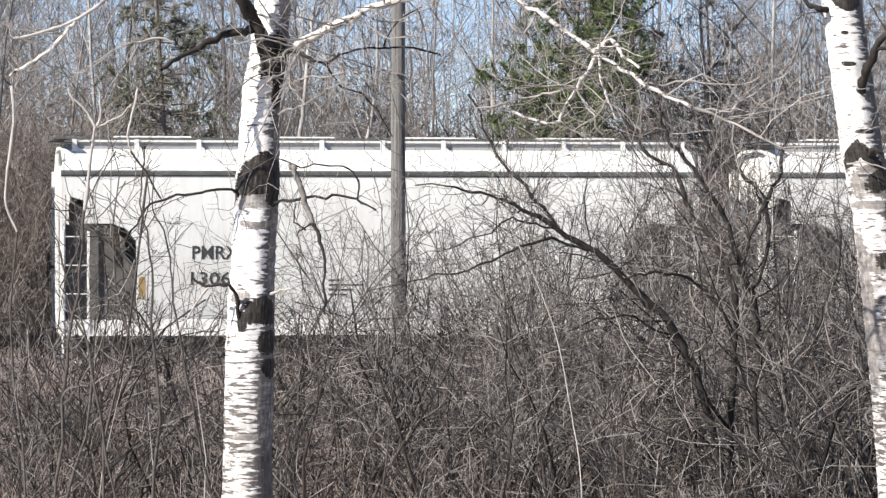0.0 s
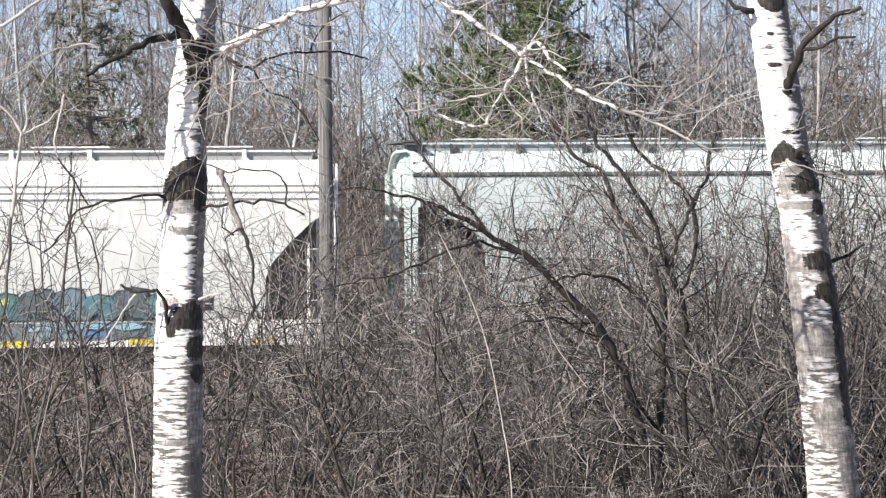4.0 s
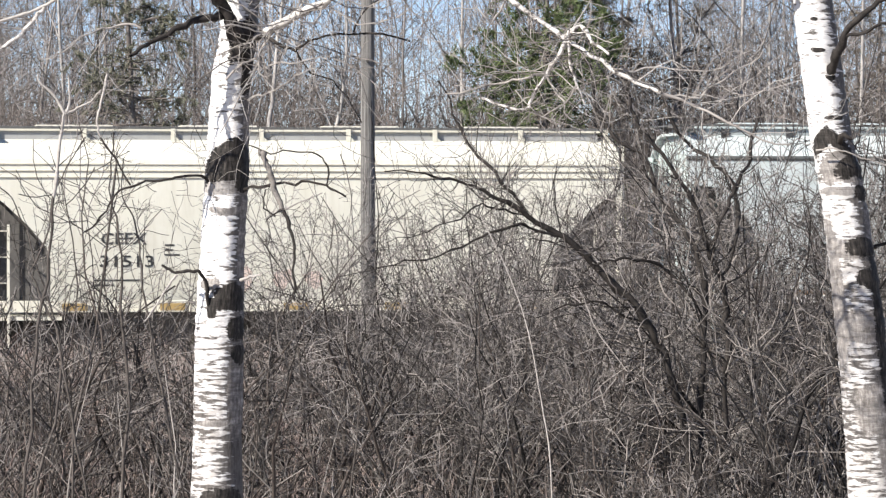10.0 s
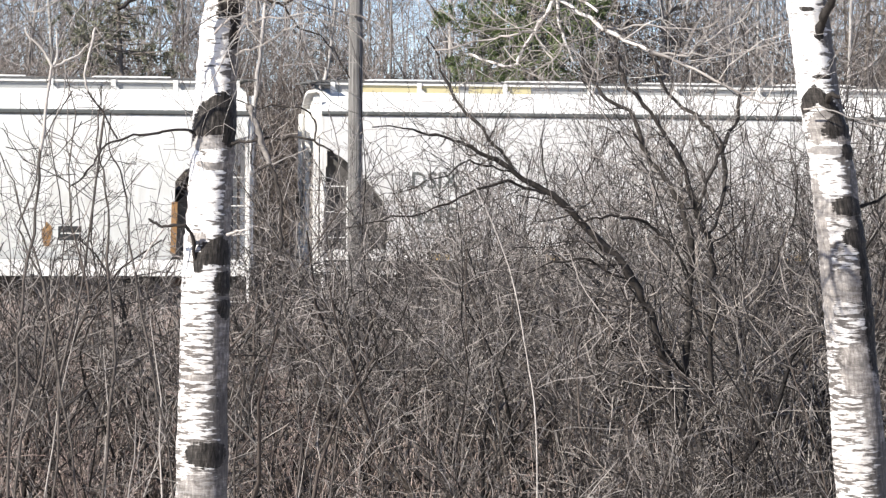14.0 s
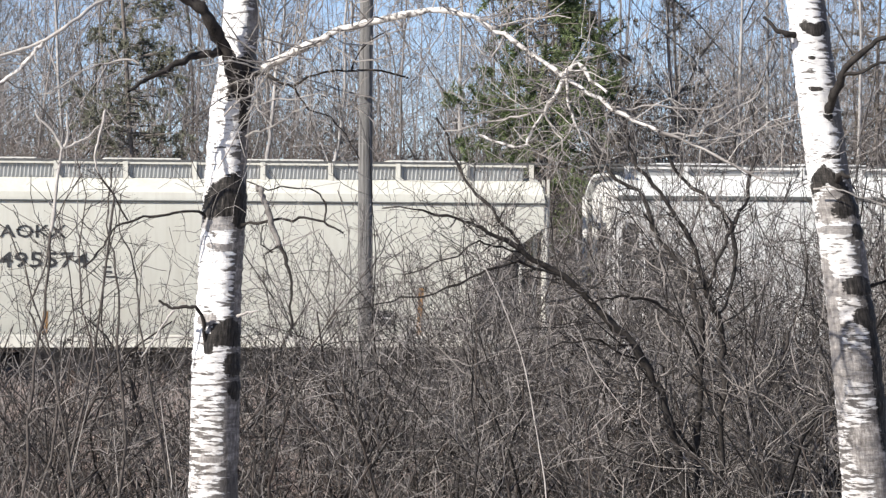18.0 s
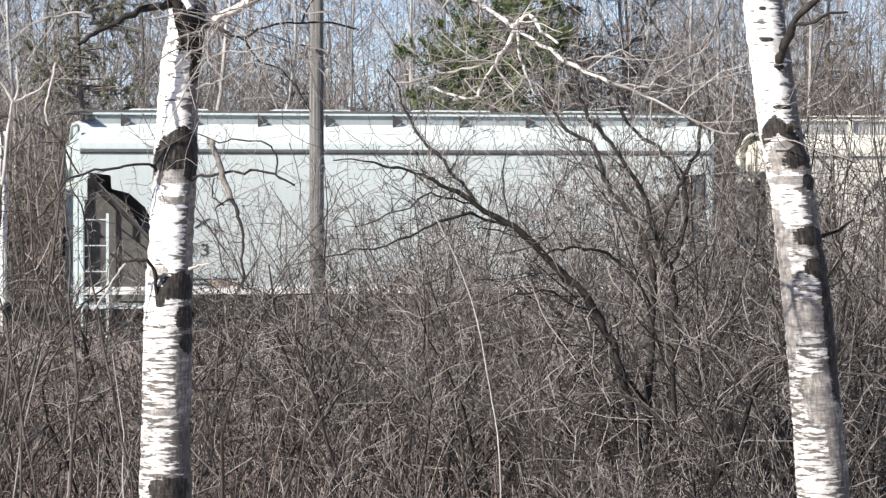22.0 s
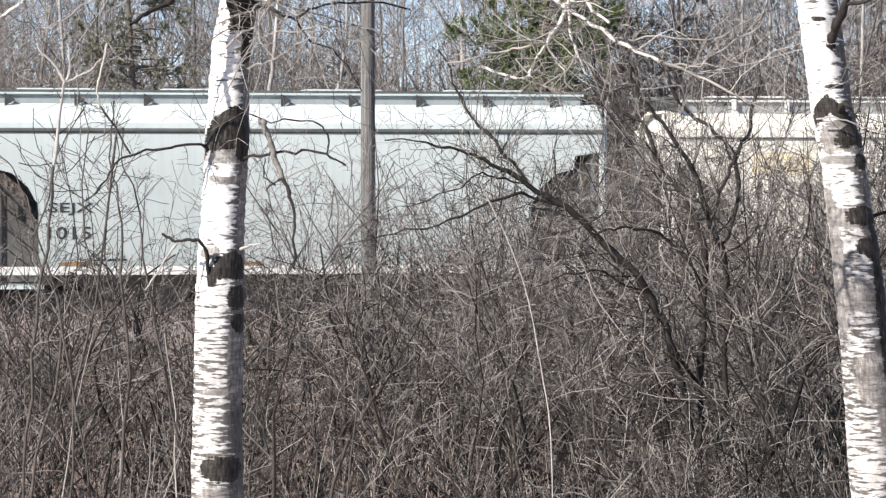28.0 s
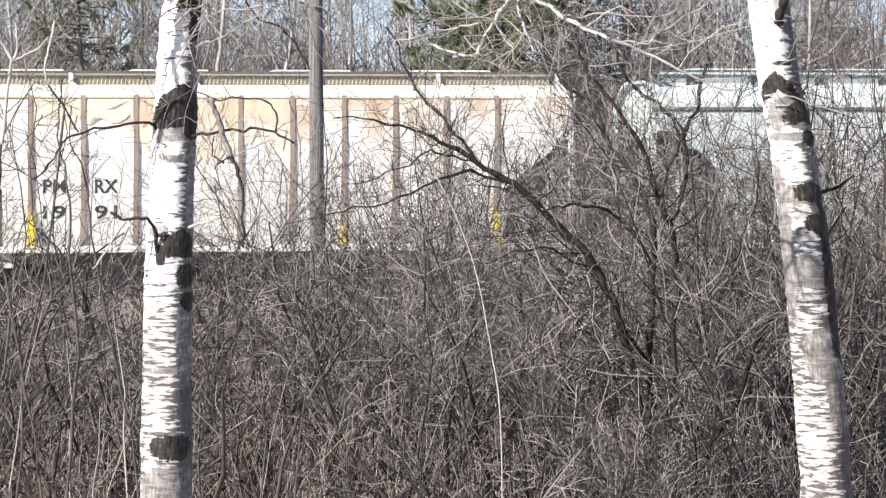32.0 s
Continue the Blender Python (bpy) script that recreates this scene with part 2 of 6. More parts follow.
def birch_bark(name, scars, seed, whiteness=0.80, grey_below=2.75):
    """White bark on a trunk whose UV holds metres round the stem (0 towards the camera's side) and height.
    Dark streaks run across it, denser lower down and on its right side, where fissures and shade are both in the
    colour.
    scars: place round the stem, height, half width, half height, sag of the wings, 1 for a black scar or less for
    cracked grey bark."""
    m, nt, bsdf = nodes_of(name)
    co = nt.nodes.new("ShaderNodeTexCoord")

    def grain(across, up, detail=4.0, rough=0.62, shift=0.0):
        mp = nt.nodes.new("ShaderNodeMapping")
        mp.inputs["Scale"].default_value, mp.inputs["Location"].default_value = (across, up, 1), (seed + shift, seed * 1.7 + shift, 0)
        nt.links.new(co.outputs["UV"], mp.inputs["Vector"])
        return noisy(nt, mp.outputs[0], 1.0, detail, rough)

    sep = nt.nodes.new("ShaderNodeSeparateXYZ")
    nt.links.new(co.outputs["UV"], sep.inputs[0])
    c, z = sep.outputs[0], sep.outputs[1]
    streaks, dashes = grain(11, 52), grain(11, 150, 2.0, 0.5, 3.0)
    ragged, blotch, wide = grain(75, 13, 4.0, 0.7), grain(14, 17, 4.0, 0.65), grain(5, 3.2, 3.0)
    rim = grain(20, 95, 3.0, 0.6, 7.0)

    def middled(fac, size):
        return sums(nt, "MULTIPLY", sums(nt, "SUBTRACT", fac, 0.5), size)

    # Right side darker: fissured bark there, and shade put into the colour.
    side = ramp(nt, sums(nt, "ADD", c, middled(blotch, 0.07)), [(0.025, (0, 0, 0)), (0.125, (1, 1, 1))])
    # Bark turns greyer and more streaked below the given height.
    near_foot = ramp(nt, sums(nt, "ADD", sums(nt, "SUBTRACT", grey_below, z), middled(blotch, 0.5)), [(0.0, (0, 0, 0)), (0.6, (1, 1, 1))])
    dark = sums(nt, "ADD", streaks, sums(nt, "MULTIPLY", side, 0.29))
    dark = sums(nt, "ADD", sums(nt, "ADD", dark, middled(wide, 0.30)), sums(nt, "MULTIPLY", near_foot, 0.085))
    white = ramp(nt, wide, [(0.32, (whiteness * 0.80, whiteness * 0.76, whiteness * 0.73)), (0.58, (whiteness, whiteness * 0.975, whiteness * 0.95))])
    greyed = sums(nt, "MULTIPLY", near_foot, ramp(nt, blotch, [(0.40, (0, 0, 0)), (0.56, (0.85, 0.85, 0.85))]))
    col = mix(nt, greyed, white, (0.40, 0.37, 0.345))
    cracks = ramp(nt, ragged, [(0.38, (0.010, 0.009, 0.008)), (0.60, (0.046, 0.040, 0.036)), (0.80, (0.20, 0.178, 0.160))])
    streak_tone = ramp(nt, ragged, [(0.36, (0.035, 0.030, 0.027)), (0.7, (0.14, 0.123, 0.112))])
    col = mix(nt, ramp(nt, dark, [(0.565, (0, 0, 0)), (0.635, (0.94, 0.94, 0.94))]), col, streak_tone)
    col = mix(nt, ramp(nt, dashes, [(0.66, (0, 0, 0)), (0.71, (0.7, 0.7, 0.7))]), col, (0.16, 0.135, 0.12))
    edge = sums(nt, "ADD", sums(nt, "ADD", middled(blotch, 1.2), middled(ragged, 0.7)), middled(rim, 2.2))
    black = grey = None
    for c0, z0, half_c, half_z, sag, force in scars:
        away = sums(nt, "SUBTRACT", c, c0)
        drop = sums(nt, "ADD", sums(nt, "SUBTRACT", z, z0), sums(nt, "MULTIPLY", sums(nt, "ABSOLUTE", away, None), sag))
        a, b = sums(nt, "POWER", sums(nt, "ABSOLUTE", sums(nt, "DIVIDE", away, half_c), None), 2.5), sums(nt, "POWER", sums(nt, "ABSOLUTE", sums(nt, "DIVIDE", drop, half_z), None), 2.5)
        d = sums(nt, "ADD", sums(nt, "ADD", a, b), edge)
        cover = sums(nt, "MULTIPLY", ramp(nt, sums(nt, "MULTIPLY", d, 0.5), [(0.50, (1, 1, 1)), (0.60, (0, 0, 0))]), min(1.0, force))
        if force >= 1:
            black = cover if black is None else sums(nt, "MAXIMUM", black, cover)
        else:
            grey = cover if grey is None else sums(nt, "MAXIMUM", grey, cover)
    if grey is not None:
        col = mix(nt, grey, col, ramp(nt, sums(nt, "ADD", sums(nt, "MULTIPLY", ragged, 0.35), sums(nt, "ADD", sums(nt, "MULTIPLY", blotch, 0.4), sums(nt, "MULTIPLY", streaks, 0.25))), [(0.38, (0.05, 0.043, 0.039)), (0.50, (0.17, 0.152, 0.14)), (0.62, (0.42, 0.39, 0.365))]))
    if black is not None:
        col = mix(nt, black, col, cracks)
    nt.links.new(col, bsdf.inputs["Base Color"])
    bsdf.inputs["Roughness"].default_value, bsdf.inputs["Specular IOR Level"].default_value = 0.7, 0.2
    bump(nt, bsdf, sums(nt, "ADD", sums(nt, "MULTIPLY", dark, -1.0), sums(nt, "MULTIPLY", ragged, 0.3)), 0.8, 0.008)
    return m


def limb_bark(name):
    """Greyish white bark of a birch limb, blotched dark in short pieces."""
    m, nt, bsdf = nodes_of(name)
    spots = noisy(nt, mapped(nt, (26, 26, 26)), 1.0, 4.0, 0.7)
    nt.links.new(ramp(nt, spots, [(0.38, (0.60, 0.57, 0.54)), (0.52, (0.46, 0.43, 0.40)), (0.60, (0.09, 0.078, 0.07))]), bsdf.inputs["Base Color"])
    bsdf.inputs["Roughness"].default_value = 0.65
    bump(nt, bsdf, spots, 0.6, 0.006)
    return m


def car_paint(name, base, dirt, rust=0.10, seed=0.0, streak=0.5, runs_from=0.0):
    """Faded car paint: broad fading, streaks running down, rust blooms."""
    m, nt, bsdf = nodes_of(name)
    off = (seed * 13.7, 0, seed * 3.1)
    fade = noisy(nt, mapped(nt, (0.35, 0.35, 0.5), off), 1.0, 3.0)
    runs = noisy(nt, mapped(nt, (5.0, 5.0, 0.35), off), 1.0, 4.0)
    spots = noisy(nt, mapped(nt, (1.3, 1.3, 1.6), off), 1.0, 5.0, 0.7)
    film = noisy(nt, mapped(nt, (9, 9, 9), off), 1.0, 4.0)
    thin_runs = noisy(nt, mapped(nt, (15, 15, 0.45), off), 1.0, 5.0, 0.65)
    grime = noisy(nt, mapped(nt, (0.9, 0.9, 1.1), off), 1.0, 5.0, 0.65)
    lightened = tuple(min(1.0, c * 1.06) for c in base)
    col = mix(nt, fade, base, lightened)
    col = mix(nt, sums(nt, "MULTIPLY", ramp(nt, runs, [(0.45, (0, 0, 0)), (0.75, (1, 1, 1))]), streak), col, dirt)
    col = mix(nt, sums(nt, "MULTIPLY", film, 0.12), col, dirt)
    col = mix(nt, sums(nt, "MULTIPLY", ramp(nt, thin_runs, [(0.48, (0, 0, 0)), (0.72, (1, 1, 1))]), streak * 0.7), col, dirt)
    col = mix(nt, sums(nt, "MULTIPLY", ramp(nt, grime, [(0.45, (0, 0, 0)), (0.68, (1, 1, 1))]), streak * 0.55), col, dirt)
    col = mix(nt, ramp(nt, spots, [(0.70 - rust * 0.35, (0, 0, 0)), (0.80 - rust * 0.2, (0.8, 0.8, 0.8))]), col, (0.30, 0.15, 0.07))
    if runs_from:  # rust washed down from a seam at that height, panel by panel
        sep = nt.nodes.new("ShaderNodeSeparateXYZ")
        nt.links.new(mapped(nt, (1, 1, 1)), sep.inputs[0])
        wash = noisy(nt, mapped(nt, (0.85, 0.85, 0.22), off), 1.0, 4.0, 0.6)
        wash = sums(nt, "ADD", wash, sums(nt, "MULTIPLY", sums(nt, "SUBTRACT", sep.outputs[2], runs_from), 0.20))
        col = mix(nt, ramp(nt, wash, [(0.46, (0, 0, 0)), (0.64, (0.75, 0.75, 0.75))]), col, (0.44, 0.28, 0.16))
    nt.links.new(col, bsdf.inputs["Base Color"])
    bsdf.inputs["Roughness"].default_value = 0.55
    bump(nt, bsdf, fade, 0.25, 0.02)
    return m


M_GROUND = grained("leaf_litter", (0.16, 0.138, 0.122), (0.52, 0.470, 0.425), 1.6, rough=0.95, relief=0.06)
M_BALLAST = grained("crushed_stone", (0.10, 0.095, 0.09), (0.30, 0.28, 0.27), 5.0, rough=0.95, relief=0.05)
M_RAIL = grained("rail_steel", (0.09, 0.055, 0.04), (0.20, 0.13, 0.10), 6.0, rough=0.6, metal=0.5)
M_SLEEPER = grained("sleeper_wood", (0.05, 0.04, 0.035), (0.14, 0.11, 0.09), 5.0, (0.3, 4, 4), 0.9)
M_POLE = grained("weathered_pole", (0.034, 0.032, 0.030), (0.285, 0.272, 0.258), 8.0, (7, 7, 0.12), 0.9, 0.03, gloss=0.2)
M_GREY_TWIG = twig_bark("grey_shoots", (0.026, 0.0225, 0.021), (0.38, 0.343, 0.318))
M_DARK_TWIG = twig_bark("dark_shoots", (0.022, 0.019, 0.017), (0.36, 0.322, 0.295))
M_RED_TWIG = twig_bark("reddish_shoots", (0.034, 0.023, 0.020), (0.33, 0.250, 0.222))
M_STEM = grained("shrub_bark", (0.010, 0.0085, 0.008), (0.078, 0.064, 0.056), 14.0, (1, 1, 0.5), 0.8, vary=0.7, gloss=0.2)
M_DRY_GRASS = twig_bark("dry_grass", (0.20, 0.172, 0.145), (0.58, 0.52, 0.44))
M_WEED = twig_bark("dead_weed_stalks", (0.165, 0.129, 0.114), (0.50, 0.410, 0.370))
M_PALE_TWIG = twig_bark("pale_shoots", (0.20, 0.18, 0.165), (0.55, 0.51, 0.47))
M_DARK_BARK = grained("dark_bark", (0.009, 0.008, 0.0075), (0.060, 0.052, 0.047), 22.0, (1, 1, 0.6), 0.85, 0.006, gloss=0.15)
M_SHOOT_BARK = grained("shoot_bark", (0.022, 0.019, 0.017), (0.125, 0.108, 0.097), 22.0, (1, 1, 0.6), 0.8, gloss=0.2)
M_HUNG_BARK = grained("weathered_limb_bark", (0.06, 0.053, 0.048), (0.26, 0.235, 0.215), 26.0, (1, 1, 0.6), 0.85, 0.005)
M_CONIFER_BARK = grained("conifer_bark", (0.075, 0.064, 0.056), (0.24, 0.205, 0.178), 6.0, (1, 1, 0.4), 0.9)
M_SLIM_BARK = grained("pale_forest_bark", (0.20, 0.185, 0.175), (0.50, 0.47, 0.44), 3.0, (1, 1, 0.4), 0.9)
# Tone range lightened and flattened: haze and lifted shade are in the colour.
M_HAZE_TWIG = twig_bark("weathered_shoots", (0.070, 0.062, 0.058), (0.50, 0.456, 0.428))
M_GREY_BARK = grained("grey_bark", (0.21, 0.19, 0.175), (0.50, 0.465, 0.43), 22.0, (1, 1, 0.6), 0.8)
M_FAR_BARK = grained("forest_bark", (0.070, 0.061, 0.057), (0.31, 0.28, 0.26), 3.0, (1, 1, 0.4), 0.9, vary=0.5)
M_FAR_TWIG = twig_bark("forest_twigs", (0.11, 0.10, 0.095), (0.48, 0.445, 0.425))
M_BROWN_TWIG = twig_bark("brown_shoots", (0.065, 0.054, 0.048), (0.30, 0.255, 0.230))
M_SPRUCE = twig_bark("spruce_needles", (0.085, 0.086, 0.062), (0.30, 0.295, 0.215))
M_PINE = twig_bark("pine_needles", (0.062, 0.085, 0.034), (0.23, 0.275, 0.120))
M_DRY_NEEDLE = twig_bark("dry_needles", (0.115, 0.094, 0.072), (0.32, 0.270, 0.210))
M_IRON = grained("grimy_iron", (0.018, 0.016, 0.015), (0.075, 0.065, 0.058), 5.0, rough=0.75)
M_WHEEL = grained("wheel_steel", (0.05, 0.035, 0.028), (0.15, 0.11, 0.09), 9.0, rough=0.5, metal=0.6)
M_BOARD = grained("galvanized_walkway", (0.055, 0.055, 0.053), (0.13, 0.13, 0.127), 7.0, rough=0.6)
# Dark grey tone of the band along the roof edge.
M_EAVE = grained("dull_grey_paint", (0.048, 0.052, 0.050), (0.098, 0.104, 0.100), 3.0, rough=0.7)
# The shade of the open car ends is in this tone; hoppers share it.
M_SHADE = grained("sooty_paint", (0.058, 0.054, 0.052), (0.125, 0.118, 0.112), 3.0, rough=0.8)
M_LETTER = grained("faded_black", (0.014, 0.015, 0.016), (0.060, 0.062, 0.064), 12.0, rough=0.7)
M_GREYISH = grained("greyed_lettering", (0.055, 0.060, 0.056), (0.17, 0.18, 0.17), 10.0, rough=0.7)
M_WORN = grained("worn_lettering", (0.16, 0.18, 0.18), (0.34, 0.37, 0.36), 9.0, rough=0.7)
M_YELLOW = grained("yellow_reflector", (0.72, 0.50, 0.01), (0.90, 0.68, 0.04), 8.0, rough=0.5)
M_OCHRE = grained("dulled_ochre_reflector", (0.27, 0.18, 0.06), (0.40, 0.28, 0.11), 8.0, rough=0.6)
M_DULL_YELLOW = grained("dulled_yellow_reflector", (0.50, 0.42, 0.12), (0.66, 0.56, 0.22), 8.0, rough=0.6)
M_RUSTY = grained("rusty_streak", (0.22, 0.11, 0.045), (0.45, 0.27, 0.12), 7.0, rough=0.85)
M_RED = grained("faded_red", (0.40, 0.05, 0.05), (0.62, 0.14, 0.12), 8.0, rough=0.6)
M_ROSE = grained("worn_pink_spray", (0.62, 0.50, 0.44), (0.68, 0.56, 0.49), 5.0, rough=0.6)
M_PINK = grained("pink_spray", (0.46, 0.10, 0.15), (0.80, 0.56, 0.55), 9.0, rough=0.6)
M_TEAL = grained("teal_spray", (0.06, 0.17, 0.19), (0.15, 0.30, 0.32), 3.0, rough=0.55)
M_BLUE = grained("blue_spray", (0.05, 0.11, 0.22), (0.12, 0.24, 0.40), 4.0, rough=0.55)
M_DEEP = grained("deep_spray", (0.02, 0.05, 0.06), (0.05, 0.10, 0.11), 4.0, rough=0.55)
M_SLATE = grained("slate_spray", (0.07, 0.10, 0.11), (0.16, 0.20, 0.21), 4.0, rough=0.55)
M_GREYED = grained("grey_spray", (0.16, 0.18, 0.19), (0.30, 0.33, 0.34), 4.0, rough=0.6)
M_HAZY = grained("blue_grey_spray", (0.12, 0.19, 0.23), (0.24, 0.33, 0.38), 3.0, rough=0.6)
M_FAINT = grained("faint_brown_smear", (0.38, 0.35, 0.335), (0.46, 0.435, 0.42), 3.0, rough=0.7)
M_LIME = grained("lime_spray", (0.45, 0.52, 0.12), (0.62, 0.66, 0.28), 4.0, rough=0.55)
M_CYAN = grained("light_blue_spray", (0.24, 0.47, 0.56), (0.44, 0.66, 0.74), 4.0, rough=0.55)

# ---- ground and track ----
def build_ground():
    xs = np.concatenate([[-900, -500, -260, -150, -95], np.linspace(-60, 60, 61), [95, 150, 260, 500, 900]])
    ys = np.concatenate([[-500, -200, -80, -30, -10], np.linspace(0, 120, 81), [140, 170, 220, 300, 500, 1500]])
    v = np.array([(x, y, ground_height(x, y)) for y in ys for x in xs])
    nx = len(xs)
    f = np.array([(j * nx + i, j * nx + i + 1, (j + 1) * nx + i + 1, (j + 1) * nx + i) for j in range(len(ys) - 1) for i in range(nx - 1)])
    ob = new("ground", quick_mesh("ground", v, f, M_GROUND))
    tagged(ob, "brown leaf litter and dead grass on uneven ground", "ground", kind="structure")


build_ground()
TRACK = Matrix.Translation(ORIGIN) @ pose(0, 0, 0, 0, 0, TURN)


def build_track():
    reach = 120
    bed = Shell().slab([(-reach, -3.1, -0.12), (-reach, -1.9, 0.10), (-reach, 1.9, 0.10), (-reach, 3.1, -0.12)], (2 * reach, 0, 0))
    ob = new("ballast", bed.mesh("ballast", M_BALLAST))
    ob.matrix_basis = TRACK
    tagged(ob, "grey crushed stone bed under the railway track", "ballast", kind="structure")
    track = thing("track", TRACK, "rusty steel rails on dark wooden sleepers", "track", kind="structure")
    for side in (-0.755, 0.755):
        rail = Shell()
        rail.box(-reach, reach, side - 0.036, side + 0.036, RAIL_TOP - 0.042, RAIL_TOP, 0.01)
        rail.box(-reach, reach, side - 0.010, side + 0.010, RAIL_TOP - 0.14, RAIL_TOP - 0.042)
        rail.box(-reach, reach, side - 0.070, side + 0.070, RAIL_TOP - 0.165, RAIL_TOP - 0.14)
        part("rail", rail, M_RAIL, track)
    tie = Shell().box(-0.11, 0.11, -1.3, 1.3, RAIL_TOP - 0.31, RAIL_TOP - 0.166, 0.012).mesh("sleeper", M_SLEEPER)
    for i in range(90):
        part("sleeper", tie, None, track).location = (-26 + i * 0.58 + 0.02 * math.sin(i * 7.7), 0.03 * math.sin(i * 3.3), 0)


build_track()


# ---- hopper cars ----
LENGTH = 12.04
HALF = LENGTH / 2
WHEEL_R = 0.457


def side_depth(z):
    """How far the curved car side stands out from the middle at height z over the rail."""
    return HALF_WIDTH - 0.38 * max(0.0, (3.9 - z) / 2.65) ** 2.0


def letter_mesh(words, size, wide, material):
    """Words as a flat mesh, x to the right and z up, from the lower left corner; wide: the width that they fill."""
    cu = bpy.data.curves.new("words", "FONT")
    cu.body, cu.size, cu.resolution_u, cu.offset = words, 1.0, 2, 0.014
    ob = bpy.data.objects.new("words", cu)
    me = bpy.data.meshes.new_from_object(ob)
    co = np.zeros(len(me.vertices) * 3)
    me.vertices.foreach_get("co", co)
    co = co.reshape(-1, 3)
    lo, hi = co.min(0), co.max(0)
    out = np.zeros_like(co)
    out[:, 0] = (co[:, 0] - lo[0]) / (hi[0] - lo[0]) * wide
    out[:, 2] = (co[:, 1] - lo[1]) / (hi[1] - lo[1]) * size
    me.vertices.foreach_set("co", out.ravel())
    me.materials.clear()
    me.materials.append(material)
    bpy.data.objects.remove(ob)
    return me


def on_side(me, x, z):
    """Bends a flat mesh onto the near side of a car, its origin at x, z."""
    for v in me.vertices:
        v.co = (v.co.x + x, -side_depth(z + v.co.z) - 0.008 - v.co.y, z + v.co.z)
    me.update()
    return me


def lettering(car, words, x, z, size, wide, material=None, label=""):
    """Painted words, x from the car's rear end."""
    part("lettering", on_side(letter_mesh(words, size, wide, material or M_LETTER), x - HALF, z), None, car, label)


def patch(car, name, outline, material, label="", lift=0.0):
    """A painted shape on the near side, outline in metres from the rear end and over the rail."""
    bm = bmesh.new()
    bm.faces.new([bm.verts.new((x - HALF, 0, z)) for x, z in outline])
    bmesh.ops.triangulate(bm, faces=bm.faces)
    foot, head = min(z for _, z in outline), max(z for _, z in outline)
    for i in range(1, int((head - foot) / 0.14) + 1):  # rows, so that it follows the curve of the side
        bmesh.ops.bisect_plane(bm, geom=bm.verts[:] + bm.edges[:] + bm.faces[:], plane_co=(0, 0, foot + 0.14 * i), plane_no=(0, 0, 1))
    for v in bm.verts:
        v.co.y = -side_depth(v.co.z) - 0.006 - lift
    me = bpy.data.meshes.new(name)
    bm.to_mesh(me)
    bm.free()
    me.materials.append(material)
    part(name, me, None, car, label)


def blob(rng, x, z, w, h, n=14, rag=0.18):
    return [(x + w / 2 * math.cos(a) * (1 + rag * rng.uniform(-1, 1)), z + h / 2 * math.sin(a) * (1 + rag * rng.uniform(-1, 1)))
            for a in (2 * math.pi * i / n for i in range(n))]


END_CUTS = {  # outline of the open car end, from the corner post inwards: metres from the end, height over the rail
    "step": [(0.10, 3.55), (0.42, 3.55), (0.44, 3.02), (0.95, 3.02), (1.22, 2.92), (1.40, 2.70), (1.42, 1.25)],
    "window": [(0.10, 3.52), (0.50, 3.52), (0.58, 3.43), (0.60, 3.20), (0.92, 3.12), (1.22, 2.86), (1.40, 2.52), (1.43, 1.25)],
    "curve": [(0.10, 3.34), (0.42, 3.16), (0.85, 2.76), (1.20, 2.36), (1.30, 2.10), (1.30, 1.25)],
    "slant": [(0.10, 3.38), (1.30, 2.42), (1.32, 1.25)],
}


def side_sheet(cut, hand):
    """One curved side sheet with both car ends cut open. hand: -1 the near side, 1 the far one."""
    def cut_at(z):
        """How far from the end the sheet begins at height z."""
        if z >= cut[0][1]:
            return 0.06
        d = 0.0
        for (a, za), (b, zb) in zip(cut, cut[1:]):
            if za >= z >= zb and za > zb:
                d = max(d, a + (b - a) * (za - z) / (za - zb))
            elif z <= min(za, zb):
                d = max(d, a, b)
        return max(d, 0.06)
    zs = sorted({1.25, 1.4, 1.55, 1.7, 1.85, 2.0, 2.15, 2.3, 2.45, 2.6, 2.8, 3.0, 3.2, 3.45, 3.7, 3.9} | {round(z, 3) for _, z in cut} | {round(z + 0.002, 3) for _, z in cut})
    zs = [z for z in zs if z <= 3.9]
    xs = np.linspace(-1, 1, 13)
    v, f = [], []
    for z in zs:
        reach = HALF - cut_at(z)
        for x in xs:
            v.append((x * reach, hand * side_depth(z), z))
    n = len(xs)
    for j in range(len(zs) - 1):
        for i in range(n - 1):
            f.append((j * n + i, j * n + i + 1, (j + 1) * n + i + 1, (j + 1) * n + i))
    m = len(v)
    v += [(x, y - hand * 0.012, z) for x, y, z in v]
    f += [tuple(k + m for k in q)[::-1] for q in f]
    edge = [i for i in range(n)] + [j * n + n - 1 for j in range(1, len(zs))] + [(len(zs) - 1) * n + i for i in range(n - 2, -1, -1)] + [j * n for j in range(len(zs) - 2, 0, -1)]
    f += [(a, b, b + m, a + m) for a, b in zip(edge, edge[1:] + edge[:1])]
    return Shell().add(v, f)


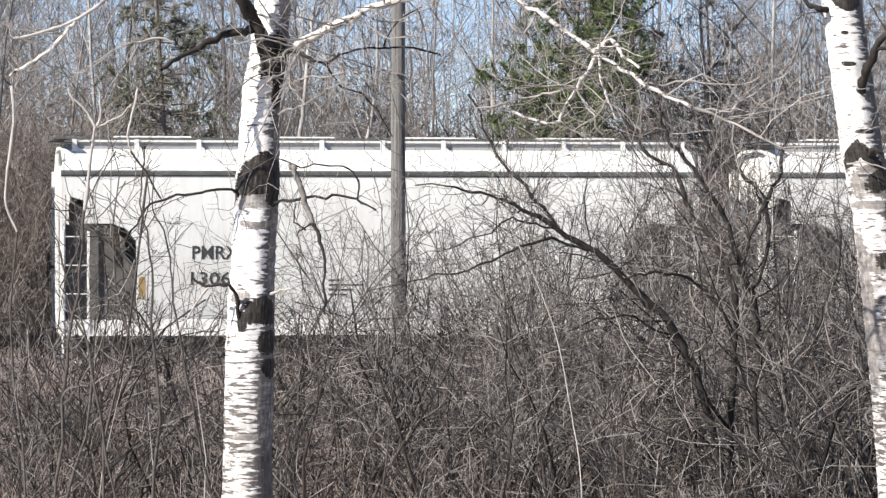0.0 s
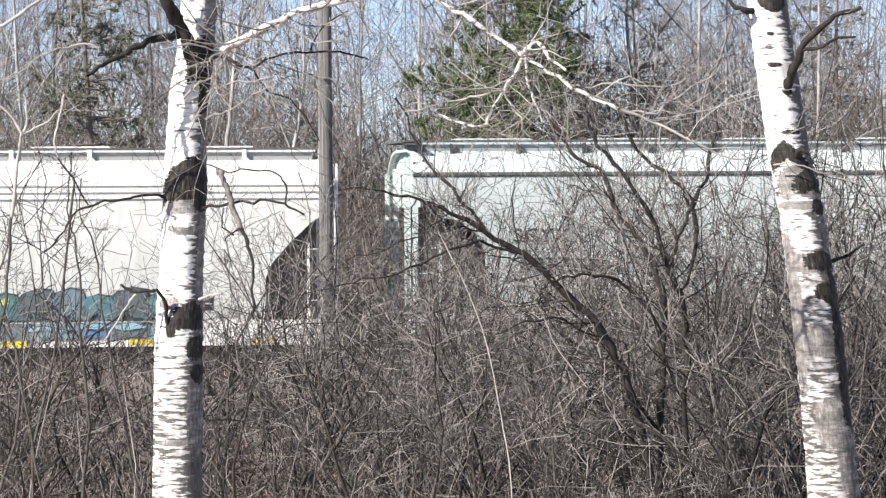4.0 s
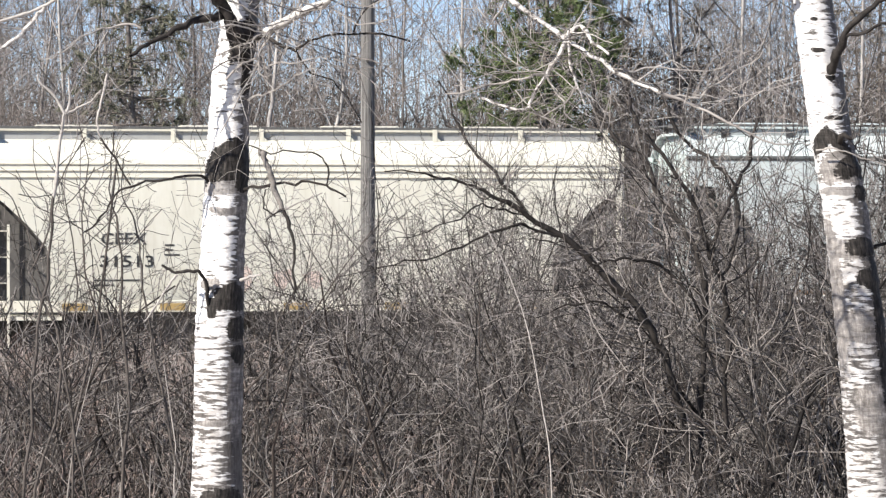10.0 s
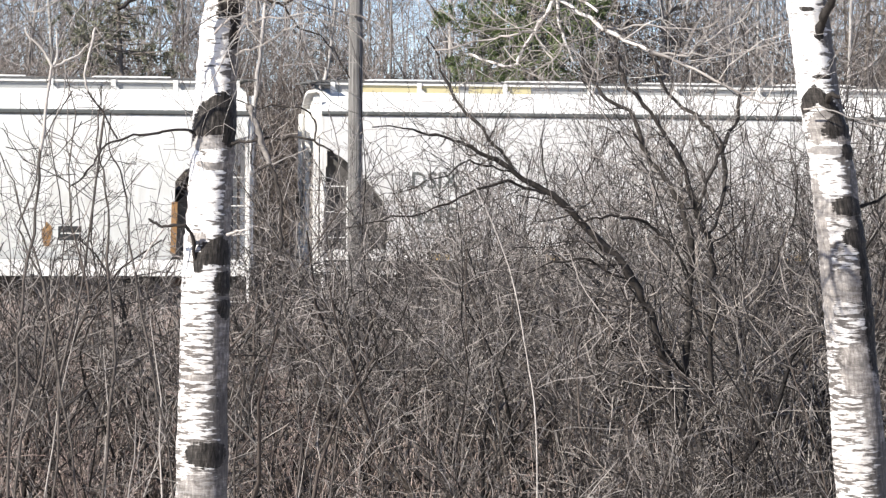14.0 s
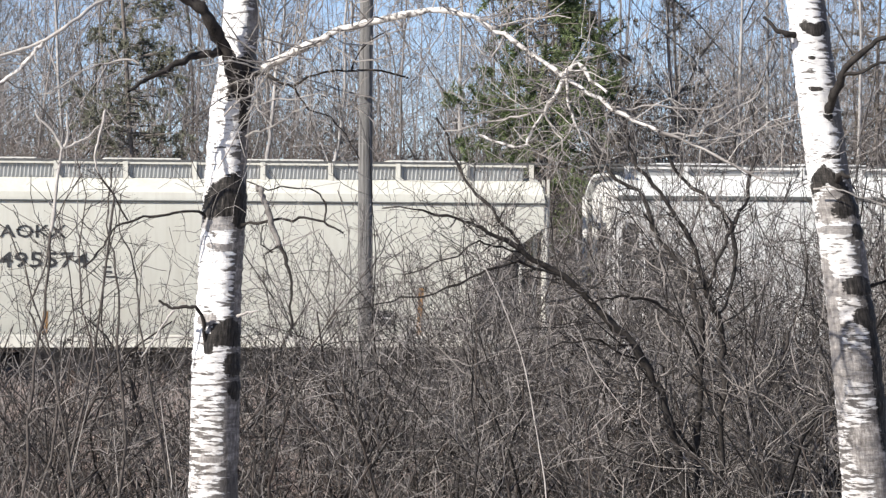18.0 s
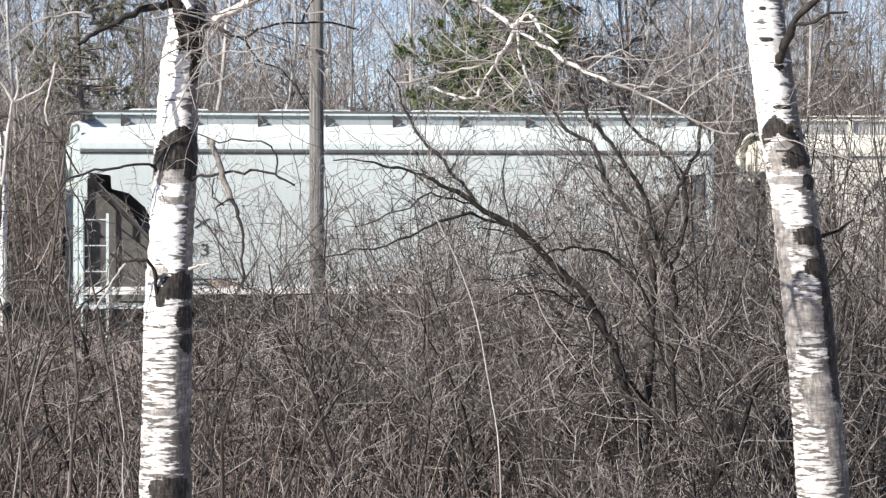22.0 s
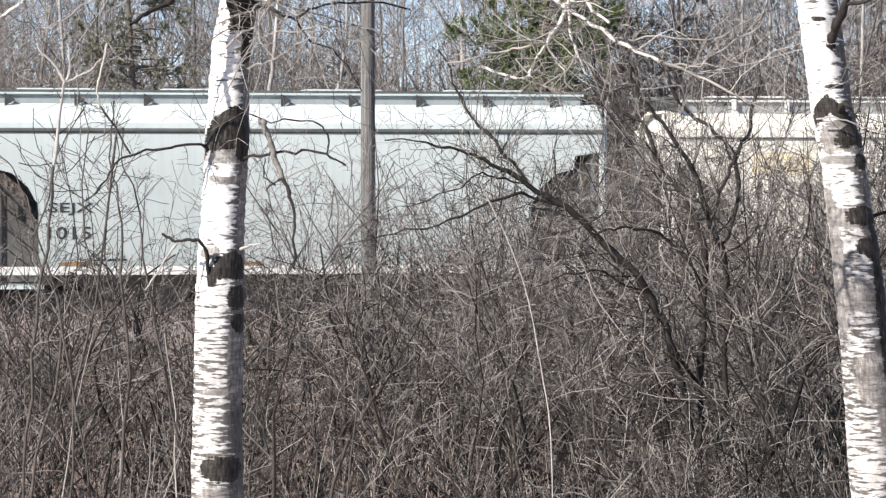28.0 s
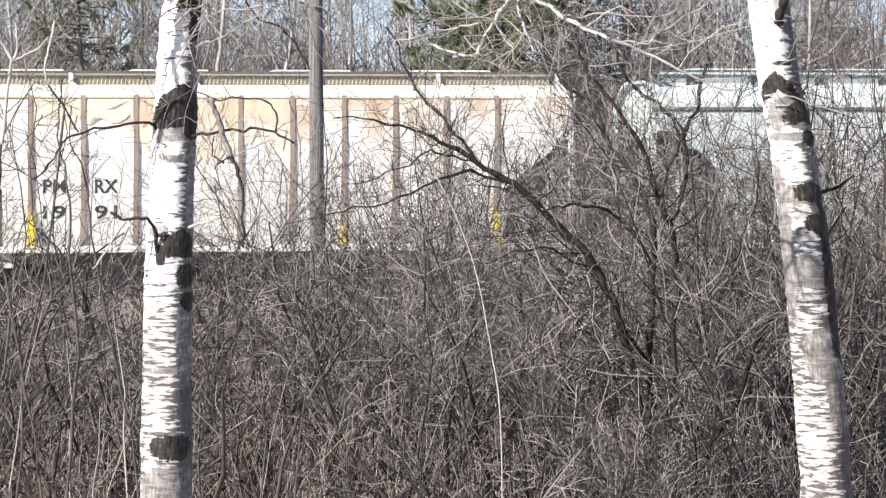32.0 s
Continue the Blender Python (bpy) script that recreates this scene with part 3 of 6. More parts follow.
def wheelset_mesh():
    s = Shell()
    for side in (-1, 1):
        a = side * 0.69
        ring = [(0.09, a - 0.09 * side), (0.16, a - 0.06 * side), (0.36, a + 0.01 * side), (WHEEL_R - 0.05, a - 0.035 * side), (WHEEL_R + 0.025, a - 0.035 * side),
                (WHEEL_R, a), (WHEEL_R, a + 0.10 * side), (WHEEL_R - 0.06, a + 0.10 * side), (0.34, a + 0.05 * side), (0.15, a + 0.09 * side), (0.09, a + 0.09 * side)]
        s.lathe(ring, 24)
        s.box(-0.012, 0.012, a - 0.02 + 0.04 * side, a + 0.02 + 0.045 * side, -0.33, 0.33)
    s.rod((0, -1.05, 0), (0, 1.05, 0), 0.075, 10)
    return s.mesh("wheelset", M_WHEEL)


def frame_mesh():
    s = Shell()
    for y in (-1.06, 0.94):
        ring = [(-1.15, 0.62), (-0.72, 0.62), (-0.40, 0.80), (0.40, 0.80), (0.72, 0.62), (1.15, 0.62), (1.15, 0.46), (0.80, 0.40), (0.42, 0.22), (-0.42, 0.22), (-0.80, 0.40), (-1.15, 0.46)]
        s.slab([(x, y, z) for x, z in ring], (0, 0.12, 0))
    return s


WHEELSET = wheelset_mesh()
SIDE_FRAME = Shell().slab([(x, 0, z) for x, z in ((-1.15, 0.62), (-0.72, 0.62), (-0.40, 0.80), (0.40, 0.80), (0.72, 0.62), (1.15, 0.62), (1.15, 0.46),
                                                  (0.80, 0.40), (0.42, 0.22), (-0.42, 0.22), (-0.80, 0.40), (-1.15, 0.46))], (0, 0.12, 0)).mesh("side_frame", M_IRON)
SPRINGS = Shell()
for spring_x in (-0.16, 0.0, 0.16):
    SPRINGS.rod((spring_x, 0, 0.30), (spring_x, 0, 0.56), 0.06, 8)
SPRINGS = SPRINGS.mesh("spring", M_IRON)
WHEELS = []


def add_truck(car, x):
    truck = part("truck", Shell().box(-0.22, 0.22, -1.15, 1.15, 0.50, 0.74, 0.04), M_IRON, car)
    truck.location = (x, 0, 0)
    for y in (-1.10, 0.98):
        part("side_frame", SIDE_FRAME, None, truck).location = (0, y, 0)
        part("spring", SPRINGS, None, truck).location = (0, y - 0.04 if y < 0 else y + 0.16, 0)
    for dx in (-0.865, 0.865):
        wheels = part("wheelset", WHEELSET, None, truck)
        wheels.location = (dx, 0, WHEEL_R)
        WHEELS.append((wheels, dx))


def ladder(x0, x1, y, z0, z1, rungs):
    s = Shell()
    for x in (x0, x1):
        s.box(x - 0.024, x + 0.024, y - 0.03, y + 0.012, z0, z1)
    for i in range(rungs):
        z = z0 + 0.18 + (z1 - z0 - 0.3) * i / max(1, rungs - 1)
        s.rod((x0, y - 0.01, z), (x1, y - 0.01, z), 0.013, 6)
    return s


def hopper_car(label, paint, trim, ends="curve", eave="band", eave_paint=None, brackets="plate", bracket_count=10, hatches=4, coaming_paint=None, ribs=0, rib_paint=None, bays=3, low=1.12, sill=0.17, up=0.0, sill_paint=None, corrugated=False, roof_paint=None, rim_paint=None, eave_drop=0.0, eave_high=0.09, crown=4.40):
    """One covered hopper car, its middle at rail height, +x the way it goes."""
    car = thing("hopper_car", Matrix.Identity(4), label, "hopper car", "cars of the freight train")
    cut = END_CUTS[ends]
    eave_paint, coaming_paint = eave_paint or M_EAVE, coaming_paint or COAMING
    for hand in (-1, 1):
        part("side_sheet", side_sheet(cut, hand), paint, car)
        y = hand * 1.53
        beam = Shell().box(-HALF, HALF, min(y, y - hand * 0.10), max(y, y - hand * 0.10), low + 0.02, low + sill, 0.012)
        beam.box(-HALF, HALF, min(y + hand * 0.03, y - hand * 0.14), max(y + hand * 0.03, y - hand * 0.14), low, low + 0.03)
        part("side_sill", beam, sill_paint or trim, car)
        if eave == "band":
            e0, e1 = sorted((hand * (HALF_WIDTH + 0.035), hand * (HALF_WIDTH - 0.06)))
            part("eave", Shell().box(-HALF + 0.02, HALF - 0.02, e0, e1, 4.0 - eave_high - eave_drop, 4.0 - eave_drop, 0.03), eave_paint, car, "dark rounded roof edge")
        elif eave == "lines":
            for z, h in ((3.66, 0.028), (3.78, 0.030), (3.90, 0.03)):
                e0, e1 = sorted((hand * (HALF_WIDTH + 0.026), hand * (HALF_WIDTH - 0.05)))
                part("eave_seam", Shell().box(-HALF + 0.03, HALF - 0.03, e0, e1, z, z + h, 0.006), trim, car)
        elif eave == "thin":
            e0, e1 = sorted((hand * (HALF_WIDTH + 0.03), hand * (HALF_WIDTH - 0.05)))
            part("eave", Shell().box(-HALF + 0.02, HALF - 0.02, e0, e1, 3.815, 3.855, 0.012), eave_paint, car)
        else:
            e0, e1 = sorted((hand * (HALF_WIDTH + 0.03), hand * (HALF_WIDTH - 0.05)))
            part("upper_side", Shell().box(-HALF + 0.05, HALF - 0.05, min(hand * (HALF_WIDTH + 0.008), hand * (HALF_WIDTH - 0.03)), max(hand * (HALF_WIDTH + 0.008), hand * (HALF_WIDTH - 0.03)), 3.88, 4.14), paint, car)
            part("eave", Shell().box(-HALF + 1.0, HALF - 1.0, e0, e1, 4.09, 4.15, 0.02), RUST_WASH, car, "rust-stained rail over the ribs")
    # arched roof up to the hatch coaming
    rise = crown - 4.0
    arc = [(HALF_WIDTH, 3.90), (HALF_WIDTH - 0.01, 4.0), (1.42, 4.0 + rise * 0.34), (1.22, 4.0 + rise * 0.70), (1.0, crown), (0.66, crown + 0.06)]
    arc = [(-y, z) for y, z in arc] + arc[::-1]
    roof = Shell().slab([(-HALF + 0.05, y, z) for y, z in arc] + [(-HALF + 0.05, y, z - 0.05) for y, z in arc[::-1]], (LENGTH - 0.1, 0, 0))
    part("roof", roof, roof_paint or paint, car)
    part("hatch_coaming", Shell().box(-HALF + 0.35, HALF - 0.35, 0.92, 0.98, crown - 0.06, 4.58), coaming_paint, car)
    box = Shell().box(-HALF + 0.35, HALF - 0.35, -0.98, -0.92, crown - 0.06, 4.58)
    n = 150 if corrugated else 0
    for i in range(n):
        x = -HALF + 0.4 + (LENGTH - 0.8) * i / n
        box.slab([(x, -0.995, crown + 0.02), (x + 0.05, -0.98, crown + 0.02), (x + 0.07, -0.98, 4.52), (x + 0.02, -0.995, 4.52)], (-0.012, 0.012, 0))
    part("hatch_coaming", box, coaming_paint, car, "corrugated coaming under the hatches")
    part("coaming_rim", Shell().box(-HALF + 0.3, HALF - 0.3, -1.035, -0.97, 4.535, 4.572), rim_paint or trim, car, "bright rim along the hatch coaming")
    for hand in (-1, 1):
        y0, y1 = sorted((hand * 0.62, hand * 1.03))
        s = Shell().box(-HALF - 0.12, HALF + 0.12, y0, y1, 4.575, 4.62)
        for k in range(60):
            x = -HALF + 0.1 + k * (LENGTH - 0.2) / 60
            s.box(x, x + 0.03, y0, y1, 4.615, 4.625)
        part("running_board", s, M_BOARD, car, "grating walkway along the roof")
        for i in range(bracket_count):
            x = -HALF + 0.25 + (LENGTH - 0.5) * i / (bracket_count - 1)
            if brackets == "dark":
                x += 0.56
                if x > HALF - 0.2:
                    continue
                # Dark triangle plate in place of the shadow each bracket casts on the coaming.
                s = Shell().slab([(x, hand * 1.075, 4.56), (x + 0.20, hand * 1.075, 4.43), (x, hand * 1.075, 4.30)], (0, hand * 0.012, 0))
                part("bracket", s, M_LETTER, car)
            else:
                s = Shell()
                e0, e1 = sorted((hand * 1.035, hand * 1.06))
                s.box(x, x + 0.085, e0, e1, crown - 0.07, 4.585)
                s.slab([(x + 0.085, hand * 1.05, crown + 0.07), (x + 0.20, hand * 1.05, crown - 0.04), (x + 0.085, hand * 1.05, crown - 0.04)], (0, -hand * 0.012, 0))
                part("bracket", s, trim, car)
    for x in (-HALF - 0.10, HALF - 0.14):
        part("end_walkway", Shell().box(x, x + 0.26, -1.35, 1.35, 4.585, 4.612), M_BOARD, car)
    for i in range(hatches):
        step = (LENGTH - 1.2) / hatches
        x = -HALF + 0.6 + step * i
        ring = [(-0.60, 4.57), (-0.58, 4.63), (-0.40, 4.665), (0.40, 4.665), (0.58, 4.63), (0.60, 4.57)]
        part("hatch_cover", Shell().slab([(x + 0.5, y, z) for y, z in ring], (step - 1.3, 0, 0)), trim, car)
    # sloped ends, bulkheads and what carries them
    for end in (-1, 1):
        top, low, inset = HALF - 0.21, HALF - cut[-1][0] - 0.75, side_depth(1.40) - 0.03
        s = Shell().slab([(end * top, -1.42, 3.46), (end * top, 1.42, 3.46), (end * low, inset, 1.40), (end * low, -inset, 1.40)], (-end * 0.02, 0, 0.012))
        part("slope_sheet", s, M_SHADE, car, "sloped end sheet with its shade in the dark colour")
        face = end * (HALF - 0.19)
        sheet = Shell().slab([(face, -1.47, 3.40), (face, 1.47, 3.40), (face, 1.47, 3.88)] + [(face, y * 0.985, z - 0.012) for y, z in arc[::-1][1:-1]] + [(face, -1.47, 3.88)], (-end * 0.02, 0, 0))
        part("end_sheet", sheet, trim, car, "painted sheet that closes the upper car end")
        for y in (-1.05, 1.05):
            part("end_stiffener", Shell().box(min(face, face + end * 0.045), max(face, face + end * 0.045), y - 0.03, y + 0.03, 3.0, 4.05), trim, car)
        for y in (-0.5, 0.5):
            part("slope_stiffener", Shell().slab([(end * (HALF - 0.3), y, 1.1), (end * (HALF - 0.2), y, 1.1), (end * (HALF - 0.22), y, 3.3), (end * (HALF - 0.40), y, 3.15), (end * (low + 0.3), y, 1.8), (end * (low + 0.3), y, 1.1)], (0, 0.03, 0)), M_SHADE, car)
        deck = Shell().box(min(end * HALF, end * (HALF - 1.5)), max(end * HALF, end * (HALF - 1.5)), -1.5, 1.5, 0.99, 1.06)
        part("end_platform", deck, trim, car)
        part("striker", Shell().box(min(end * HALF, end * (HALF + 0.22)), max(end * HALF, end * (HALF + 0.22)), -0.30, 0.30, 0.66, 1.05, 0.03), M_IRON, car)
        c = Shell().box(min(end * (HALF + 0.2), end * (HALF + 0.5)), max(end * (HALF + 0.2), end * (HALF + 0.5)), -0.09, 0.09, 0.72, 0.92, 0.03)
        c.slab([(end * (HALF + 0.46), -0.16, 0.70), (end * (HALF + 0.72), -0.19, 0.70), (end * (HALF + 0.72), -0.02, 0.70), (end * (HALF + 0.60), 0.04, 0.70), (end * (HALF + 0.62), 0.17, 0.70), (end * (HALF + 0.46), 0.17, 0.70)], (0, 0, 0.28))
        part("coupler", c, M_IRON, car, "rusty knuckle coupler")
        for hand in (-1, 1):
            y = hand * 1.53
            p = Shell()
            x = end * (HALF - 0.05)
            p.box(x - 0.05, x + 0.05, min(y, y - hand * 0.045), max(y, y - hand * 0.045), 1.0, 4.02)
            p.box(x - 0.012, x + 0.012, min(y, y - hand * 0.12), max(y, y - hand * 0.12), 1.0, 4.0)
            part("corner_post", p, trim, car)
            part("top_gusset", Shell().slab([(x + 0.05, y, 4.0), (x - end * 0.30, y, 4.0), (x + 0.05, y, 3.72)], (0, -hand * 0.015, 0)), trim, car)
            lx = end * (HALF - 0.52)
            part("ladder", ladder(min(lx, x), max(lx, x), y if hand < 0 else y + 0.02, 1.02, 2.75 if ends != "step" else 2.9, 4), trim, car, "steel ladder beside the open car end")
            part("step", Shell().box(min(lx, x), max(lx, x), min(y, y - hand * 0.05), max(y, y - hand * 0.05), 0.46, 0.49).box(lx - 0.02, lx + 0.02, y - 0.02, y + 0.02, 0.46, 1.0).box(x - 0.02, x + 0.02, y - 0.02, y + 0.02, 0.46, 1.0), trim, car)
        # rungs up the car's end face
        s = Shell()
        for k in range(8):
            z = 1.3 + k * 0.37
            s.rod((end * (HALF + 0.04), -1.42, z), (end * (HALF + 0.04), -0.98, z), 0.014, 6)
        s.box(end * (HALF + 0.04) - 0.02, end * (HALF + 0.04) + 0.02, -1.44, -1.40, 1.1, 4.3).box(end * (HALF + 0.04) - 0.02, end * (HALF + 0.04) + 0.02, -1.0, -0.96, 1.1, 4.3)
        part("end_ladder", s, trim, car)
        for y in (-0.62, 0.62):
            part("end_post", Shell().box(end * (HALF - 0.05) - 0.04, end * (HALF - 0.05) + 0.04, y - 0.05, y + 0.05, 1.06, 4.1), trim, car)
    wheel = Shell()
    ring = [(0.28 * math.cos(a), 0.28 * math.sin(a)) for a in (2 * math.pi * i / 14 for i in range(14))]
    for (ya, za), (yb, zb) in zip(ring, ring[1:] + ring[:1]):
        wheel.rod((-HALF - 0.10, 0.75 + ya, 2.2 + za), (-HALF - 0.10, 0.75 + yb, 2.2 + zb), 0.018, 5)
    for a in (0, 2.1, 4.2):
        wheel.rod((-HALF - 0.10, 0.75, 2.2), (-HALF - 0.10, 0.75 + 0.28 * math.cos(a), 2.2 + 0.28 * math.sin(a)), 0.014, 5)
    wheel.rod((-HALF - 0.11, 0.75, 2.2), (-HALF + 0.1, 0.75, 2.2), 0.03, 8)
    part("brake_wheel", wheel, M_IRON, car)
    part("brake_cylinder", Shell().rod((HALF - 1.2, -0.4, 1.35), (HALF - 0.6, -0.4, 1.35), 0.16, 12), M_IRON, car)
    part("air_tank", Shell().rod((-HALF + 0.45, 0.2, 1.36), (-HALF + 1.25, 0.2, 1.36), 0.22, 12), M_IRON, car)
    part("centre_sill", Shell().box(-HALF, HALF, -0.32, 0.32, 0.66, 1.0, 0.03), M_IRON, car)
    for i in range(bays):
        x = (i - (bays - 1) / 2) * 2.75
        s = Shell()
        for hand in (-1, 1):
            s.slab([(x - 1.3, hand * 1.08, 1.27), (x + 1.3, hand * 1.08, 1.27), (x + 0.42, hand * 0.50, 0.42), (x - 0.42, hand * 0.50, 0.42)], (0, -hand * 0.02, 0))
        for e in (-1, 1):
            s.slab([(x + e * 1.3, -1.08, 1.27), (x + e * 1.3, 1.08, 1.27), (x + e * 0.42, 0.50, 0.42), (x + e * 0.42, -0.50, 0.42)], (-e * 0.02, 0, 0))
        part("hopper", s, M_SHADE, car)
        part("outlet_gate", Shell().box(x - 0.52, x + 0.52, -0.62, 0.62, 0.30, 0.43, 0.02).rod((x, -0.95, 0.36), (x, 0.95, 0.36), 0.03, 8), M_IRON, car)
    for i in range(ribs):
        x = -HALF + 1.77 + 0.971 * i
        zs = [4.16, 3.2, 2.6, 2.0, 1.5, 1.2]
        s = Shell()
        front = [(x, -side_depth(z) - 0.034, z) for z in zs]
        back = [(x, -side_depth(z) + 0.01, z) for z in zs[::-1]]
        s.slab(front + back, (0.085, 0, 0))
        part("side_rib", s, rib_paint or trim, car, "upright outside rib, rust-stained")
    if up:
        for p in car.children:
            for v in p.data.vertices:
                if v.co.z > 3.62:
                    v.co.z += up
    for x in (-HALF + 1.95, HALF - 1.95):
        add_truck(car, x)
    return car


WHITE = car_paint("white_paint", (0.685, 0.69, 0.665), (0.42, 0.39, 0.35), 0.0, 1.0, 0.35)
WHITE_B = car_paint("white_paint_dusty", (0.64, 0.635, 0.62), (0.40, 0.38, 0.35), 0.0, 2.0, 0.4)
WHITE_TRIM = car_paint("white_trim", (0.72, 0.71, 0.68), (0.36, 0.33, 0.30), 0.05, 3.0, 0.35)
BLUE_PAINT = car_paint("pale_blue_green_paint", (0.50, 0.545, 0.538), (0.35, 0.382, 0.375), 0.0, 4.0, 0.35)
BLUE_TRIM = car_paint("pale_blue_green_trim", (0.53, 0.60, 0.588), (0.33, 0.36, 0.35), 0.05, 5.0, 0.35)
CREAM = car_paint("cream_paint", (0.66, 0.645, 0.565), (0.50, 0.465, 0.375), 0.0, 6.0, 0.4)
CREAM_TRIM = car_paint("cream_trim", (0.61, 0.585, 0.495), (0.40, 0.365, 0.295), 0.05, 7.0, 0.4)
BEIGE = car_paint("beige_grey_paint", (0.61, 0.60, 0.53), (0.44, 0.41, 0.34), 0.0, 8.0, 0.4)
BEIGE_TRIM = car_paint("beige_grey_trim", (0.62, 0.60, 0.53), (0.38, 0.35, 0.30), 0.05, 9.0, 0.4)
IVORY = car_paint("ivory_paint", (0.76, 0.735, 0.66), (0.52, 0.46, 0.36), 0.0, 10.0, 0.35)
RUSTED = car_paint("rust_stained_white", (0.74, 0.728, 0.69), (0.55, 0.49, 0.42), 0.05, 11.0, 0.45, 3.75)
RIB_RUST = car_paint("rusty_rib", (0.34, 0.275, 0.22), (0.18, 0.125, 0.092), 0.12, 13.0, 0.7)
YELLOWED = car_paint("yellowed_coaming", (0.50, 0.44, 0.25), (0.40, 0.34, 0.20), 0.0, 20.0, 0.4)
TAN_TRIM = car_paint("tan_coaming", (0.31, 0.275, 0.215), (0.22, 0.18, 0.135), 0.05, 14.0, 0.4)

BLUE_COAMING = car_paint("pale_blue_green_coaming", (0.285, 0.312, 0.312), (0.21, 0.23, 0.23), 0.02, 17.0, 0.4)
FADED_YELLOW = car_paint("faded_yellow", (0.76, 0.66, 0.46), (0.66, 0.52, 0.34), 0.0, 18.0, 0.4)
COAMING = car_paint("grey_coaming", (0.31, 0.313, 0.305), (0.23, 0.232, 0.226), 0.02, 15.0, 0.4)
RUST_WASH = car_paint("rust_wash", (0.66, 0.545, 0.42), (0.50, 0.345, 0.215), 0.08, 16.0, 0.8)
PALE_WASH = car_paint("pale_rust_wash", (0.68, 0.60, 0.50), (0.58, 0.48, 0.37), 0.0, 19.0, 0.6)

CARS = []  # (car, metres of its middle along the track when the run is at zero)


def couple(car, middle):
    CARS.append((car, middle))
    return car


def sill_patch(car, name, x, w, z0, z1, material, label="", lift=0.0):
    """A flat mark on the face of the side sill."""
    s = Shell().slab([(x - HALF, -1.567 - lift, z0), (x + w - HALF, -1.567 - lift, z0), (x + w - HALF, -1.567 - lift, z1), (x - HALF, -1.567 - lift, z1)], (0, 0.004, 0))
    part(name, s, material, car, label)


def sill_marks(car, spots, material, z0=1.40, z1=1.46):
    for x, w in spots:
        patch(car, "stain", [(x, z0), (x + w, z0), (x + w, z1), (x + w * 0.4, z1 + 0.03), (x, z1)], material)


def data_panel(car, x, z, w=0.42, h=0.26):
    """The dark placard near the lower edge of a car side."""
    patch(car, "placard", [(x, z), (x + w, z), (x + w, z + h), (x, z + h)], M_LETTER, "small dark stencilled placard")
    patch(car, "placard_line", [(x + 0.03, z + h * 0.45), (x + w - 0.03, z + h * 0.45), (x + w - 0.03, z + h * 0.55), (x + 0.03, z + h * 0.55)], WHITE_TRIM, lift=0.004)


def small_print(car, x, z, rows, wide, gap=0.09):
    for i in range(rows):
        k = wide * (0.7 + 0.3 * math.sin(i * 2.3 + x))
        patch(car, "small_print", [(x, z - i * gap), (x + k, z - i * gap), (x + k, z - i * gap + 0.035), (x, z - i * gap + 0.035)], M_LETTER)


